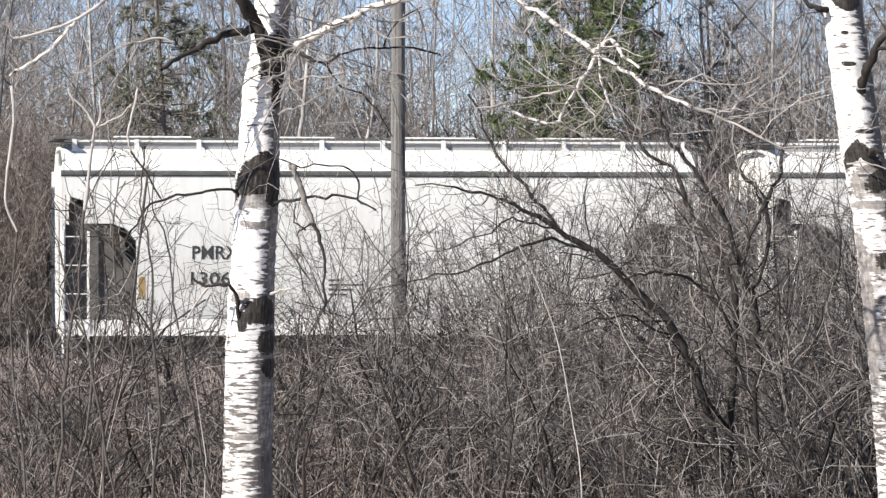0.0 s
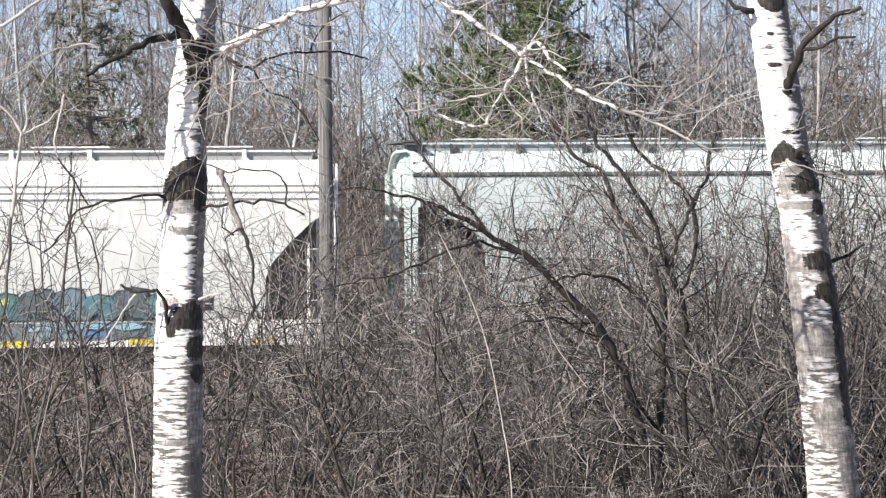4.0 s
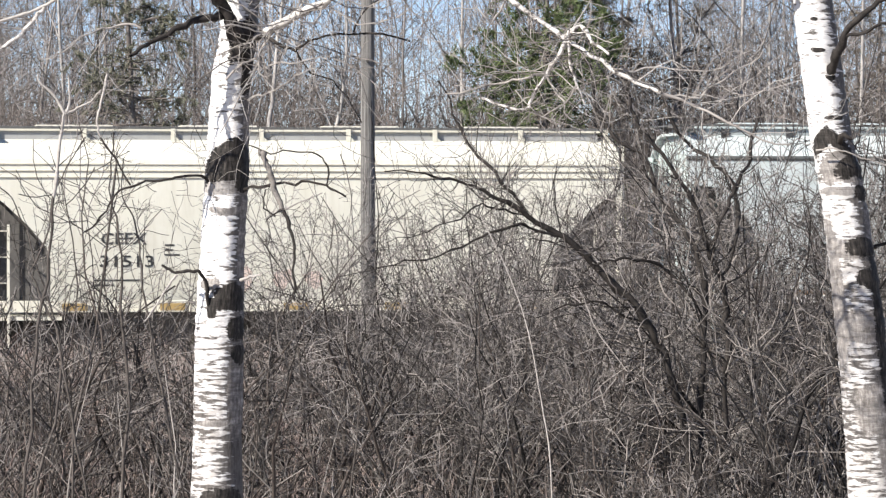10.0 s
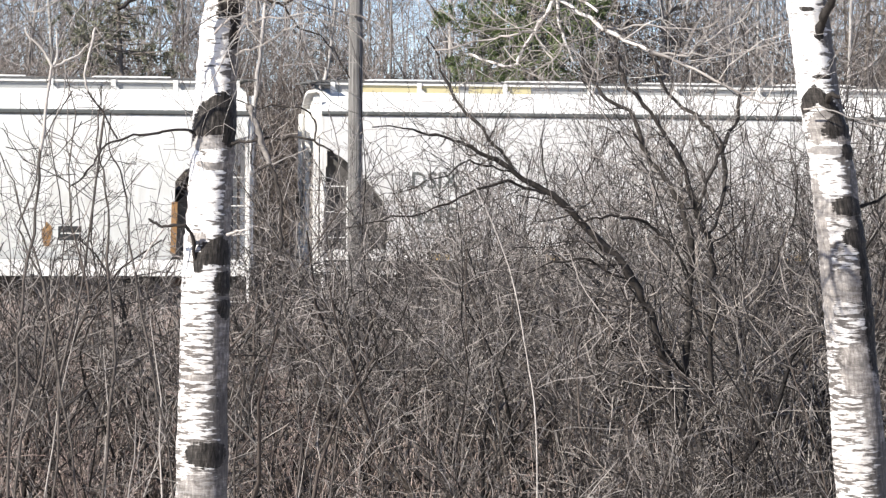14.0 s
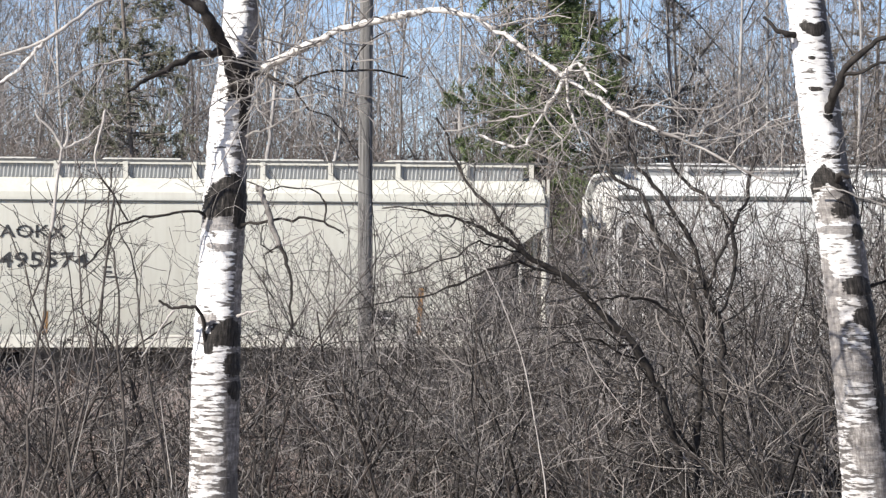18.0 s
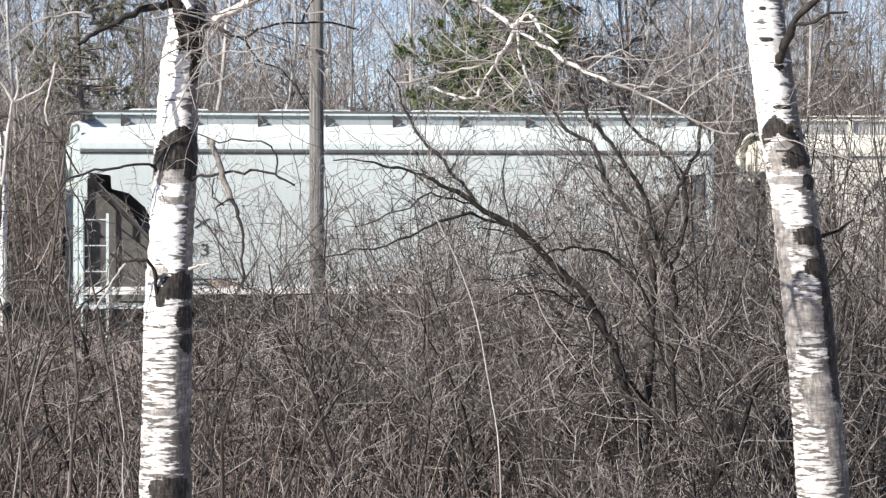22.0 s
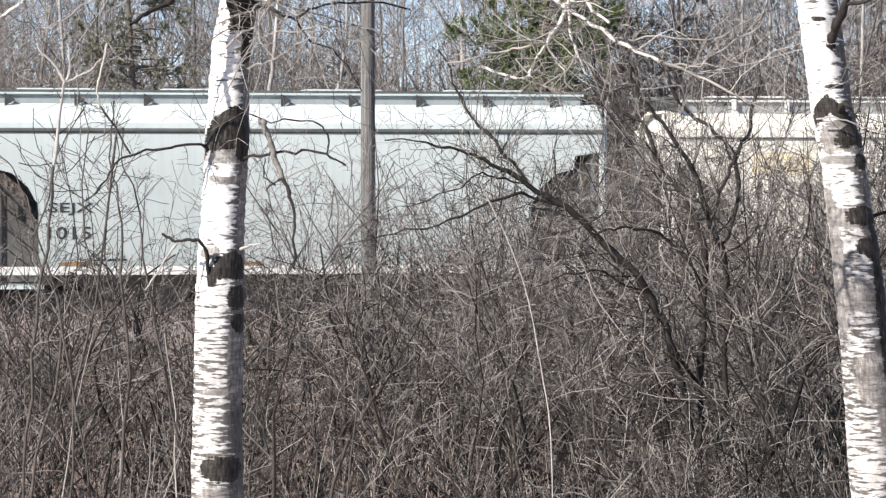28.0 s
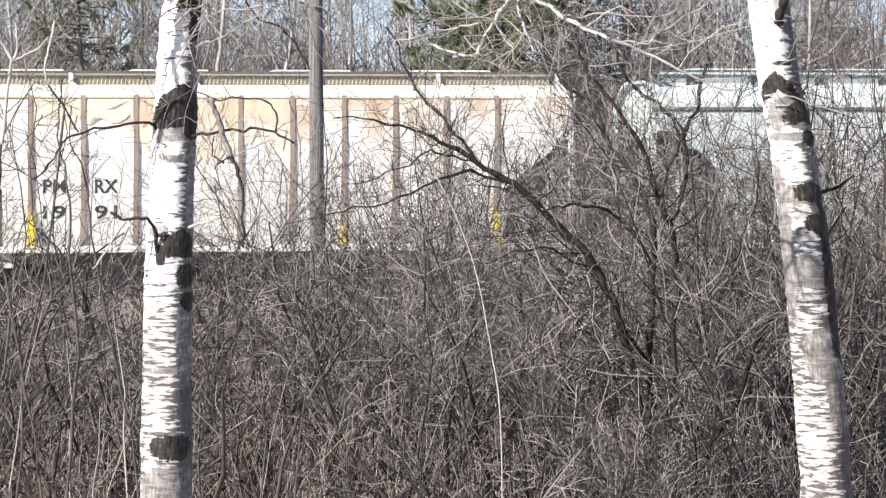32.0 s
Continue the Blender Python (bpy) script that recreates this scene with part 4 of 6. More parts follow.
def build_train():
    rng = random.Random(5)
    # ahead of the first full car
    c = couple(hopper_car("white covered hopper car with a grey roof edge", WHITE_B, WHITE_TRIM, "step", "band", low=0.95, sill=0.30, eave_high=0.11), 93.68)
    c = couple(hopper_car("white covered hopper car with dark stepped end openings", WHITE, WHITE_TRIM, "step", "band", bracket_count=11, low=0.95, sill=0.30, eave_high=0.11), 80.27)
    lettering(c, "PMRX", 2.44, 2.36, 0.25, 0.86)
    lettering(c, "13062", 2.42, 1.88, 0.25, 0.95)
    small_print(c, 5.0, 1.95, 4, 0.7)
    sill_marks(c, [(1.46, 0.12)], M_OCHRE, 1.62, 2.02)
    c = couple(hopper_car("pale blue-green covered hopper car with bracket shadows put on as dark plates", BLUE_PAINT, BLUE_TRIM, "window", "band", brackets="dark", bracket_count=10, up=0.05, coaming_paint=BLUE_COAMING, sill_paint=WHITE_B, low=1.25, sill=0.15), 66.92)
    lettering(c, "SCYX", 1.93, 2.72, 0.27, 1.10)
    lettering(c, "807772", 2.08, 2.17, 0.27, 1.42)
    sill_marks(c, [(2.2, 0.9), (3.3, 0.5), (5.5, 0.8), (8.6, 0.6)], M_RUSTY)
    sill_patch(c, "red_mark", 2.6, 0.16, 1.28, 1.34, M_RED)
    c = couple(hopper_car("white covered hopper car with teal spray paint along its lower side", WHITE, WHITE_TRIM, "curve", "lines", brackets="plate", bracket_count=9, low=0.86, sill=0.46, up=-0.08, crown=4.38), 53.42)
    edge = [(3.35 + 0.31 * i, 1.62 + 0.13 * math.sin(i * 1.3) + rng.uniform(-0.08, 0.08)) for i in range(18)]
    patch(c, "spray_ground", [(3.2, 1.33), (8.9, 1.33)] + edge[::-1], M_SLATE, "slate-blue sprayed ground")
    shape = [(0, 0), (0.02, 0.55), (0.12, 0.86), (0.38, 1.0), (0.66, 0.9), (0.74, 0.6), (0.62, 0.46), (0.80, 0.30), (0.84, 0), (0.5, -0.06), (0.46, 0.2), (0.34, 0.22), (0.30, -0.04)]
    x, step = 3.4, 0
    while x < 8.8:
        w, h = rng.uniform(0.70, 1.05), rng.uniform(0.46, 0.66)
        def bent(k, dx=0.0, dz=0.0):
            return [(x + (dx + (0.42 + (a - 0.42) * k) + 0.10 * b) * w + rng.uniform(-0.03, 0.03), 1.36 + (dz + 0.5 + (b - 0.5) * k) * h + rng.uniform(-0.03, 0.03)) for a, b in shape]
        patch(c, "spray_outline", bent(1.06), M_DEEP, "dark sprayed outline", lift=0.003 + 0.002 * (step % 3))
        patch(c, "spray_letter", bent(0.94), (M_SLATE, M_HAZY, M_TEAL, M_SLATE, M_TEAL)[step % 5], "teal sprayed letter shape", lift=0.011)
        if step % 3 == 1:
            patch(c, "spray_shine", bent(0.26, 0.0, 0.20), M_HAZY if step % 2 else M_LIME, lift=0.015)
        x += w * 0.62
        step += 1
    x, step = 3.2, 0
    while x < 8.7:  # the sill is sprayed over in short bands
        w = rng.uniform(0.28, 0.75)
        sill_patch(c, "spray_band", x, w + 0.03, 0.99 + rng.uniform(-0.02, 0.05), 1.315, (M_HAZY, M_BLUE, M_SLATE, M_HAZY, M_BLUE, M_SLATE, M_GREYED)[step % 7], "blue-grey sprayed band", lift=0.001 * (step % 2))
        if step % 2 == 0 or rng.random() < 0.3:
            patch(c, "spray_shine", [(p, max(1.0, min(1.31, q))) for p, q in blob(rng, x + w * 0.5, 1.20 + rng.uniform(-0.04, 0.05), w * 0.8, 0.13, 10, 0.35)], M_CYAN, "light blue sprayed mark", lift=0.43)
        x += w
        step += 1
    for x, tone in ((3.83, M_YELLOW), (5.84, M_YELLOW), (8.15, M_YELLOW), (10.4, M_DULL_YELLOW)):
        sill_patch(c, "reflector", x, 0.44, 0.885, 0.985, tone, "yellow reflector" if tone is M_YELLOW else "faded reflector")
    data_panel(c, 9.35, 1.5)
    c = couple(hopper_car("pale blue-green covered hopper car with a faint brownish smear", BLUE_PAINT, BLUE_TRIM, "window", "band", brackets="dark", bracket_count=10, up=0.05, coaming_paint=BLUE_COAMING, sill_paint=WHITE_B, low=1.25, sill=0.15), 40.13)
    lettering(c, "SCYX", 2.08, 2.66, 0.27, 1.06)
    lettering(c, "807952", 2.22, 2.10, 0.27, 1.45)
    for dx, dz, w, h in ((0, 0.5, 0.4, 0.34), (0.05, 0.15, 0.5, 0.3), (-0.1, -0.05, 0.35, 0.2), (0.25, 0.3, 0.2, 0.3)):
        patch(c, "spray_mark", blob(rng, 5.35 + dx, 1.55 + dz, w, h, 10, 0.3), M_FAINT, "faint brownish smear", lift=0.002 * dz)
    sill_marks(c, [(2.0, 1.0), (4.6, 0.6), (7.9, 0.8), (9.5, 0.5)], M_RUSTY)
    c = couple(hopper_car("cream covered hopper car with a ribbed roof seam", CREAM, CREAM_TRIM, "curve", "lines", brackets="plate", bracket_count=8, up=-0.05, low=1.14, sill=0.21, crown=4.37), 26.85)
    lettering(c, "CEFX", 2.22, 2.38, 0.22, 0.85)
    lettering(c, "31513", 2.20, 1.96, 0.22, 1.0)
    small_print(c, 3.4, 2.35, 3, 0.28)
    small_print(c, 2.1, 1.7, 2, 0.9)
    data_panel(c, 8.9, 1.60)
    for x in (1.5, 3.3, 5.6, 7.5, 10.0):
        sill_patch(c, "reflector", x, 0.46, 1.165, 1.30, M_OCHRE)
    for x in (4.9, 5.6, 6.2):
        patch(c, "spray_mark", blob(rng, x, 1.75, 0.35, 0.4, 9, 0.4), M_ROSE)
    c = couple(hopper_car("white covered hopper car with a yellowed strip along its roof", WHITE_B, WHITE_TRIM, "curve", "band", brackets="plate", bracket_count=8, low=1.25, sill=0.20, eave_drop=-0.03), 13.49)
    lettering(c, "DSIX", 1.74, 2.60, 0.31, 0.88, M_GREYISH)
    lettering(c, "4218", 1.74, 1.95, 0.31, 0.88, M_GREYISH)
    for x in (2.1, 4.3, 9.0):
        sill_patch(c, "reflector", x, 0.36, 1.26, 1.37, M_OCHRE)
    for x, w in ((0.7, 2.0), (2.9, 1.2)):
        part("yellowed_panel", Shell().box(x - HALF, x + w - HALF, -1.000, -0.995, 4.37, 4.536), YELLOWED, c, "yellowed stretch of the hatch coaming")
    data_panel(c, 8.6, 1.50)
    c = couple(hopper_car("white covered hopper car with an orange stripe at its end", WHITE, WHITE_TRIM, "step", "band", brackets="plate", bracket_count=11, low=0.95, sill=0.30, eave_high=0.10, eave_drop=-0.015), 0.15)
    patch(c, "stripe", [(10.58, 1.35), (10.69, 1.35), (10.69, 2.32), (10.58, 2.32)], M_RUSTY, "orange upright stripe")
    patch(c, "stain", blob(rng, 8.3, 1.7, 0.18, 0.5), M_RUSTY)
    data_panel(c, 8.5, 1.60)
    lettering(c, "0", 6.4, 2.1, 0.1, 0.1)
    c = couple(hopper_car("beige-grey covered hopper car with dotted roof walkway", BEIGE, BEIGE_TRIM, "slant", "thin", brackets="plate", bracket_count=10, corrugated=True, low=1.14, sill=0.23, crown=4.27), -13.24)
    lettering(c, "AOKX", 1.80, 3.15, 0.24, 1.22)
    lettering(c, "495574", 1.78, 2.60, 0.29, 1.66)
    small_print(c, 3.7, 2.6, 3, 0.28)
    data_panel(c, 8.75, 1.55)
    for x, h in ((2.6, 0.45), (9.6, 0.9)):
        patch(c, "stain", [(x, 1.35), (x + 0.10, 1.35), (x + 0.11, 1.35 + h), (x + 0.01, 1.35 + h)], M_RUSTY)
    c = couple(hopper_car("pale blue-green covered hopper car with streaked sides", BLUE_PAINT, BLUE_TRIM, "window", "band", brackets="dark", bracket_count=10, up=0.05, coaming_paint=BLUE_COAMING, sill_paint=WHITE_B, eave_drop=0.11, low=1.25, sill=0.14, crown=4.36), -26.62)
    lettering(c, "SEJX", 1.60, 2.42, 0.24, 0.86)
    for i in range(3):
        patch(c, "worn_digit", [(1.62 + 0.22 * i, 1.95), (1.76 + 0.22 * i, 1.95), (1.76 + 0.22 * i, 2.19), (1.62 + 0.22 * i, 2.19)], M_WORN)
    lettering(c, "3", 2.27, 1.95, 0.24, 0.15)
    small_print(c, 2.1, 1.50, 2, 0.9)
    sill_marks(c, [(2.4, 0.6), (5.8, 0.9), (9.1, 0.5)], M_RUSTY)
    c = couple(hopper_car("ivory covered hopper car with pink spray paint on its lower side", IVORY, WHITE_TRIM, "slant", "thin", brackets="plate", bracket_count=12, up=-0.04, low=1.14, sill=0.23, crown=4.31), -40.03)
    patch(c, "faded_panel", [(1.55, 3.10), (2.75, 3.12), (2.72, 3.52), (1.58, 3.50)], FADED_YELLOW, "faded yellow panel")
    lettering(c, "C K I X", 1.80, 3.22, 0.22, 0.80, M_GREYISH)
    lettering(c, "1830", 1.68, 2.62, 0.35, 1.08, M_GREYISH)
    patch(c, "stripe", [(1.44, 1.5), (1.54, 1.5), (1.54, 2.1), (1.44, 2.1)], M_RUSTY)
    for i, (x, z, w, h, lean) in enumerate(((3.72, 1.36, 0.13, 0.55, 0.10), (3.92, 1.34, 0.12, 0.86, -0.12), (4.10, 1.50, 0.12, 0.72, 0.22), (4.30, 1.36, 0.14, 0.80, 0.02),
                                            (4.52, 1.42, 0.12, 0.62, -0.16), (4.66, 1.62, 0.11, 0.60, 0.24), (4.92, 1.78, 0.12, 0.42, 0.10), (5.12, 1.74, 0.10, 0.50, 0.05))):
        w *= 0.72
        patch(c, "spray_letter", [(x, z), (x + w, z + 0.04), (x + w + lean * 0.4, z + h * 0.5), (x + w + lean, z + h), (x + lean - 0.03, z + h * 0.92), (x + lean * 0.5 - 0.04, z + h * 0.45)], M_PINK, "pink sprayed letter stroke", lift=0.001 * i)
    for i, (x, z, w, h) in enumerate(((3.95, 1.62, 0.5, 0.10), (4.45, 1.95, 0.6, 0.09), (4.35, 1.45, 0.7, 0.16), (5.1, 2.02, 0.34, 0.08))):
        patch(c, "spray_stroke", blob(rng, x, z, w, h, 10, 0.25), M_PINK, lift=0.009 + 0.001 * i)
    for i in range(8):
        sill_patch(c, "spray_band", 2.6 + i * 0.42 + 0.1 * math.sin(i * 2.1), 0.22 + 0.10 * math.sin(i * 1.7), 1.22 + 0.04 * math.sin(i), 1.34, M_PINK if i % 3 == 0 else M_ROSE)
    data_panel(c, 8.7, 1.55)
    for x in (1.5, 8.2, 9.8):
        patch(c, "stain", blob(rng, x, 1.75, 0.12, 0.6), M_RUSTY)
    c = couple(hopper_car("pale blue-green covered hopper car with black lettering", BLUE_PAINT, BLUE_TRIM, "window", "band", brackets="dark", bracket_count=10, up=0.05, eave_drop=0.10, coaming_paint=BLUE_COAMING, sill_paint=WHITE_B, low=1.25, sill=0.15, crown=4.36), -53.37)
    lettering(c, "SEJX", 1.58, 2.34, 0.24, 0.84)
    lettering(c, "1015", 1.58, 1.90, 0.24, 0.80)
    small_print(c, 2.2, 1.50, 2, 0.9)
    sill_marks(c, [(1.8, 0.7), (5.0, 0.6), (9.0, 0.7)], M_RUSTY)
    c = couple(hopper_car("rust-stained white covered hopper car with outside ribs", RUSTED, WHITE_TRIM, "slant", "ribs", roof_paint=CREAM, rim_paint=TAN_TRIM, brackets="plate", bracket_count=6, coaming_paint=TAN_TRIM, ribs=10, rib_paint=RIB_RUST, sill_paint=RUSTED, corrugated=True, low=1.27, sill=0.11, crown=4.36), -66.92)
    lettering(c, "PM", 2.05, 2.36, 0.25, 0.42)
    lettering(c, "RX", 3.0, 2.36, 0.25, 0.42)
    lettering(c, "19", 2.05, 1.88, 0.25, 0.42)
    lettering(c, "91", 3.0, 1.88, 0.25, 0.42)
    for x, h in ((1.76, 0.95), (4.67, 0.52), (7.58, 0.50), (10.50, 0.95)):
        part("reflector", Shell().box(x - HALF, x + 0.13 - HALF, -side_depth(1.7) - 0.10, -side_depth(1.7) - 0.07, 1.22, 1.22 + h), M_YELLOW, c, "yellow reflector strip on a rib")
    for i, deep in enumerate((0.30, 0.26, 0.62, 0.72, 0.52, 0.10, 0.0, 0.16, 0.0)):
        x0, x1 = 1.77 + 0.971 * i + 0.10, 1.77 + 0.971 * (i + 1) - 0.005
        for share, tone, lift in ((1.6, PALE_WASH, 0.007), (0.85, RUST_WASH, 0.010)):
            if deep and (deep > 0.3 or tone is PALE_WASH):  # rust washed down from the rail in ragged runs
                foot = [(x1 - (x1 - x0) * k / 13, 4.08 - deep * share * rng.uniform(0.55, 1.15)) for k in range(14)]
                patch(c, "rust_wash", [(x0, 4.095), (x1, 4.095)] + foot, tone, "rust wash on the panel's top", lift=lift)
    for x in (8.62, 8.95):
        patch(c, "placard", [(x, 1.55), (x + 0.2, 1.55), (x + 0.2, 1.85), (x, 1.85)], M_WORN, "worn grey stencilled placard")


build_train()

# ---- utility pole ----
def utility_pole():
    x, y = -1.01, 45.0
    g = ground_height(x, y)
    ob = thing("utility_pole", pose(x, y, g), "weathered grey wooden utility pole", "pole")
    n, rings = 14, 40
    pts = np.array([[(0.0, 0.0, z) for z in np.linspace(-0.3, 9.5, rings)]])
    pts[0, :, 0] += 0.006 * np.sin(np.linspace(0, 9, rings))
    part("shaft", tube_mesh("shaft", [(pts, np.linspace(0.105, 0.085, rings)[None, :], n)], M_POLE), None, ob)
    part("bolt", Shell().rod((-0.005, -0.13, 5.32), (-0.005, -0.08, 5.32), 0.02, 8), M_IRON, ob)


utility_pole()

# ---- birches and the dark tree between them ----
def crooked(points, rng, amount):
    """The line through the given places, bent a little at every halving."""
    p = np.array(points, float)
    for _ in range(2):
        gap = np.linalg.norm(p[1:] - p[:-1], axis=1)[:, None]
        mids = (p[1:] + p[:-1]) / 2 + rng.normal(size=(len(gap), 3)) * gap * amount
        q = np.empty((2 * len(p) - 1, 3))
        q[0::2], q[1::2] = p, mids
        p = q
    return p


def limb(tree, kind, r0, r1, points):
    """One limb or stem through the given places on its tree."""
    steps = max(8, 4 * len(points))
    rng = np.random.default_rng(int(r0 * 1e5) + len(points) * 7)
    if kind in ("stem", "arch", "dark", "twig", "shoot"):
        line = crooked(points, rng, 0.035 if kind == "shoot" else 0.045 if r0 > 0.03 else 0.06)
        steps = len(line)
    else:
        line = curve_through(points, steps)
        line[1:] += rng.normal(size=(steps - 1, 3)) * min(0.010, 0.25 * r0)
    u = np.linspace(0, 1, steps)
    radii = (r1 + (r0 - r1) * (1 - u ** 1.15)) * np.clip(0.52 + 1.5 * u, 0, 1) if kind in ("stem", "arch") else r0 * (r1 / r0) ** u
    radii = radii * (1 + 0.10 * rng.normal(size=steps))
    material = {"white": M_PALE_BARK, "trunk": TRUNKS.get(tree.name, M_GREY_BARK), "dark": M_DARK_BARK, "grey": M_GREY_BARK, "twig": M_PALE_TWIG, "arch": M_DARK_BARK, "stem": M_DARK_BARK, "shoot": M_SHOOT_BARK, "hung": M_HUNG_BARK}[kind]
    sides = 20 if kind == "trunk" else 8 if r0 > 0.008 else 5
    if kind == "trunk":
        fine = 150
        line = curve_through(points, fine)
        radii = np.interp(np.linspace(0, 1, fine), [0, 0.15, 1], [r0 * 1.12, r0, r1]) * (1 + 0.02 * rng.normal(size=fine))
    groups = [(line[None], radii[None], sides)]
    name = {"trunk": "trunk", "white": "limb", "dark": "limb", "grey": "dead_limb", "twig": "twig", "arch": "arching_stem", "stem": "stem", "shoot": "stem", "hung": "broken_limb"}[kind]
    if kind == "trunk":
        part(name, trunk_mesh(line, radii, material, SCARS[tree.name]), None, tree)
    else:
        part(name, tube_mesh(name, groups, material), None, tree)
    LINES.setdefault(tree.name, []).append((line, radii, kind))


LINES, TRUNKS, SCARS = {}, {}, {}


def trunk_mesh(line, radii, material, scars):
    """A birch stem with swollen scars; its UV holds metres round the stem and height."""
    sides, rings = 32, len(line)
    ang = np.linspace(-np.pi, np.pi, sides + 1)
    c, z = np.meshgrid(ang * 0.11, line[:, 2])
    r = np.repeat(radii[:, None], sides + 1, axis=1)
    for c0, z0, half_c, half_z, sag, force in scars:
        if force >= 1:
            r = r + 0.007 * np.exp(-((c - c0) / half_c) ** 2 - ((z - z0 + sag * np.abs(c - c0)) / half_z) ** 2)
    r = r + 0.0016 * np.sin(ang * 5 + z * 9) + 0.0012 * np.sin(ang * 9 - z * 23)
    v = np.stack([line[:, :1] + r * np.sin(ang), line[:, 1:2] - r * np.cos(ang), z], axis=-1).reshape(-1, 3)
    j, k = np.meshgrid(np.arange(rings - 1), np.arange(sides), indexing="ij")
    at = (j * (sides + 1) + k).ravel()
    f = np.stack([at, at + 1, at + sides + 2, at + sides + 1], axis=1)
    me = quick_mesh("trunk", v, f, material)
    uv = np.stack([c.ravel(), z.ravel()], axis=1)
    me.uv_layers.new(name="bark").data.foreach_set("uv", uv[f.ravel()].astype(np.float32).ravel())
    return me


M_PALE_BARK = limb_bark("pale_birch_limb")


def fine_twigs(tree, kinds, per_metre, ratio, material, seed, lift, spread=0.75, steps=6, name="crown", clip=(0.0014, 0.0045, 0.0011, 0.003)):
    """Fine side twigs all along the limbs of a tree, with twiglets on them."""
    rng = np.random.default_rng(seed)
    groups = []
    for line, radii, kind in LINES[tree.name]:
        if kind not in kinds:
            continue
        span = np.linalg.norm(np.diff(line, axis=0), axis=1).sum()
        count = max(2, int(per_metre * span))
        a, ra = sprout(rng, line[None], radii[None], count, 0.15, 1.0, spread, ratio / max(0.4, span), steps, 0.24, lift, 0.4)
        ra = np.clip(ra, clip[0], clip[1])
        b, rb = sprout(rng, a, ra, count * 3, 0.2, 1.0, 0.7, 0.55, 5, 0.25, lift, 0.7)
        rb = np.clip(rb, clip[2], clip[3])
        groups += [(a, ra, 3), (b, rb, 3)]
    tagged(part(name, tube_mesh(name, groups, material), None, tree), kind="stuff")


# Tall entries on the right hold cracked bark and shade in the colour.
ONE_SCARS = [(0.045, 3.27, 0.19, 0.095, 0.55, 1), (0.02, 3.17, 0.16, 0.035, 0, 1), (0.13, 3.50, 0.035, 0.22, 0, 0.95), (0.10, 3.12, 0.05, 0.045, 0, 1), (-0.02, 3.11, 0.15, 0.05, 0, 0.8),
             (0.055, 3.86, 0.09, 0.12, 0.3, 1), (0.10, 3.68, 0.04, 0.10, 0, 1), (0.10, 4.12, 0.05, 0.08, 0, 0.8),
             (0.06, 2.54, 0.10, 0.07, 0.3, 1), (-0.03, 2.48, 0.024, 0.06, 0, 1), (0.105, 2.37, 0.06, 0.06, 0.2, 1), (0.12, 2.23, 0.055, 0.05, -0.3, 1), (0.11, 2.05, 0.06, 0.24, 0, 0.92), (-0.05, 2.60, 0.05, 0.035, 0, 0.9), (0.13, 2.80, 0.04, 0.35, 0, 0.95),
             (-0.02, 1.88, 0.08, 0.016, 0, 0.9), (0.03, 1.48, 0.095, 0.065, 0, 1), (0.02, 1.20, 0.16, 0.18, 0, 0.8), (0.02, 2.97, 0.10, 0.02, -0.2, 0.9)]
TWO_SCARS = [(-0.03, 3.37, 0.115, 0.05, 0.75, 1), (0.07, 3.22, 0.10, 0.055, 0.5, 1), (0.0, 3.21, 0.12, 0.08, 0.3, 0.9), (0.10, 3.07, 0.05, 0.04, 0, 1), (0.0, 3.08, 0.15, 0.022, 0, 0.8),
             (0.02, 4.11, 0.08, 0.035, -0.4, 1), (-0.02, 3.81, 0.035, 0.012, 0, 1), (0.03, 3.66, 0.03, 0.014, -0.5, 1), (0.02, 3.46, 0.05, 0.012, 0, 1), (-0.02, 3.97, 0.02, 0.010, 0, 1),
             (0.06, 2.79, 0.09, 0.05, 0, 1), (-0.04, 2.78, 0.13, 0.05, 0, 0.8), (0.07, 2.63, 0.07, 0.05, 0, 1), (-0.12, 2.55, 0.05, 0.40, 0, 0.8), (0.03, 2.38, 0.15, 0.08, 0, 0.8), (0.12, 2.35, 0.055, 0.45, 0, 1), (0.13, 2.95, 0.04, 0.30, 0, 0.95),
             (0.03, 1.95, 0.10, 0.13, 0, 0.9), (0.10, 1.75, 0.08, 0.20, 0, 0.9)]
birch_one = thing("birch_tree", pose(-1.19, 17.5, 0.30), "white-barked birch with dark scars and bare drooping limbs", "tree", "birches before the track")
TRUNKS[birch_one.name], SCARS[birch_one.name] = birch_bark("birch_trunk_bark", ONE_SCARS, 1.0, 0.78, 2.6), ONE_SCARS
limb(birch_one, "trunk", 0.1264, 0.0852, [(-0.01, 0, 0.01), (0.01, 0, 1.53), (0.02, 0, 2.22), (0.03, 0, 2.54), (0.04, 0, 2.8), (0.06, 0, 3.1), (0.07, 0, 3.39), (0.09, 0, 3.68), (0.12, 0, 3.86), (0.14, 0, 4.13), (0.15, 0, 4.48), (0.16, 0, 5.59)])
limb(birch_one, "white", 0.0294, 0.0088, [(0.1, 0.03, 3.77), (0.18, 0, 3.86), (0.27, -0.1, 3.9), (0.45, -0.3, 3.99), (0.7, -0.6, 4.07), (0.95, -0.8, 4.13), (1.22, -1, 4.14), (1.4, -1.1, 4.07), (1.49, -1.2, 4.0), (1.76, -1.3, 3.81), (1.98, -1.4, 3.66), (2.23, -1.5, 3.53)])
limb(birch_one, "twig", 0.0088, 0.0041, [(2.23, -1.5, 3.53), (2.39, -1.5, 3.47), (2.56, -1.6, 3.38), (2.83, -1.6, 3.29)])
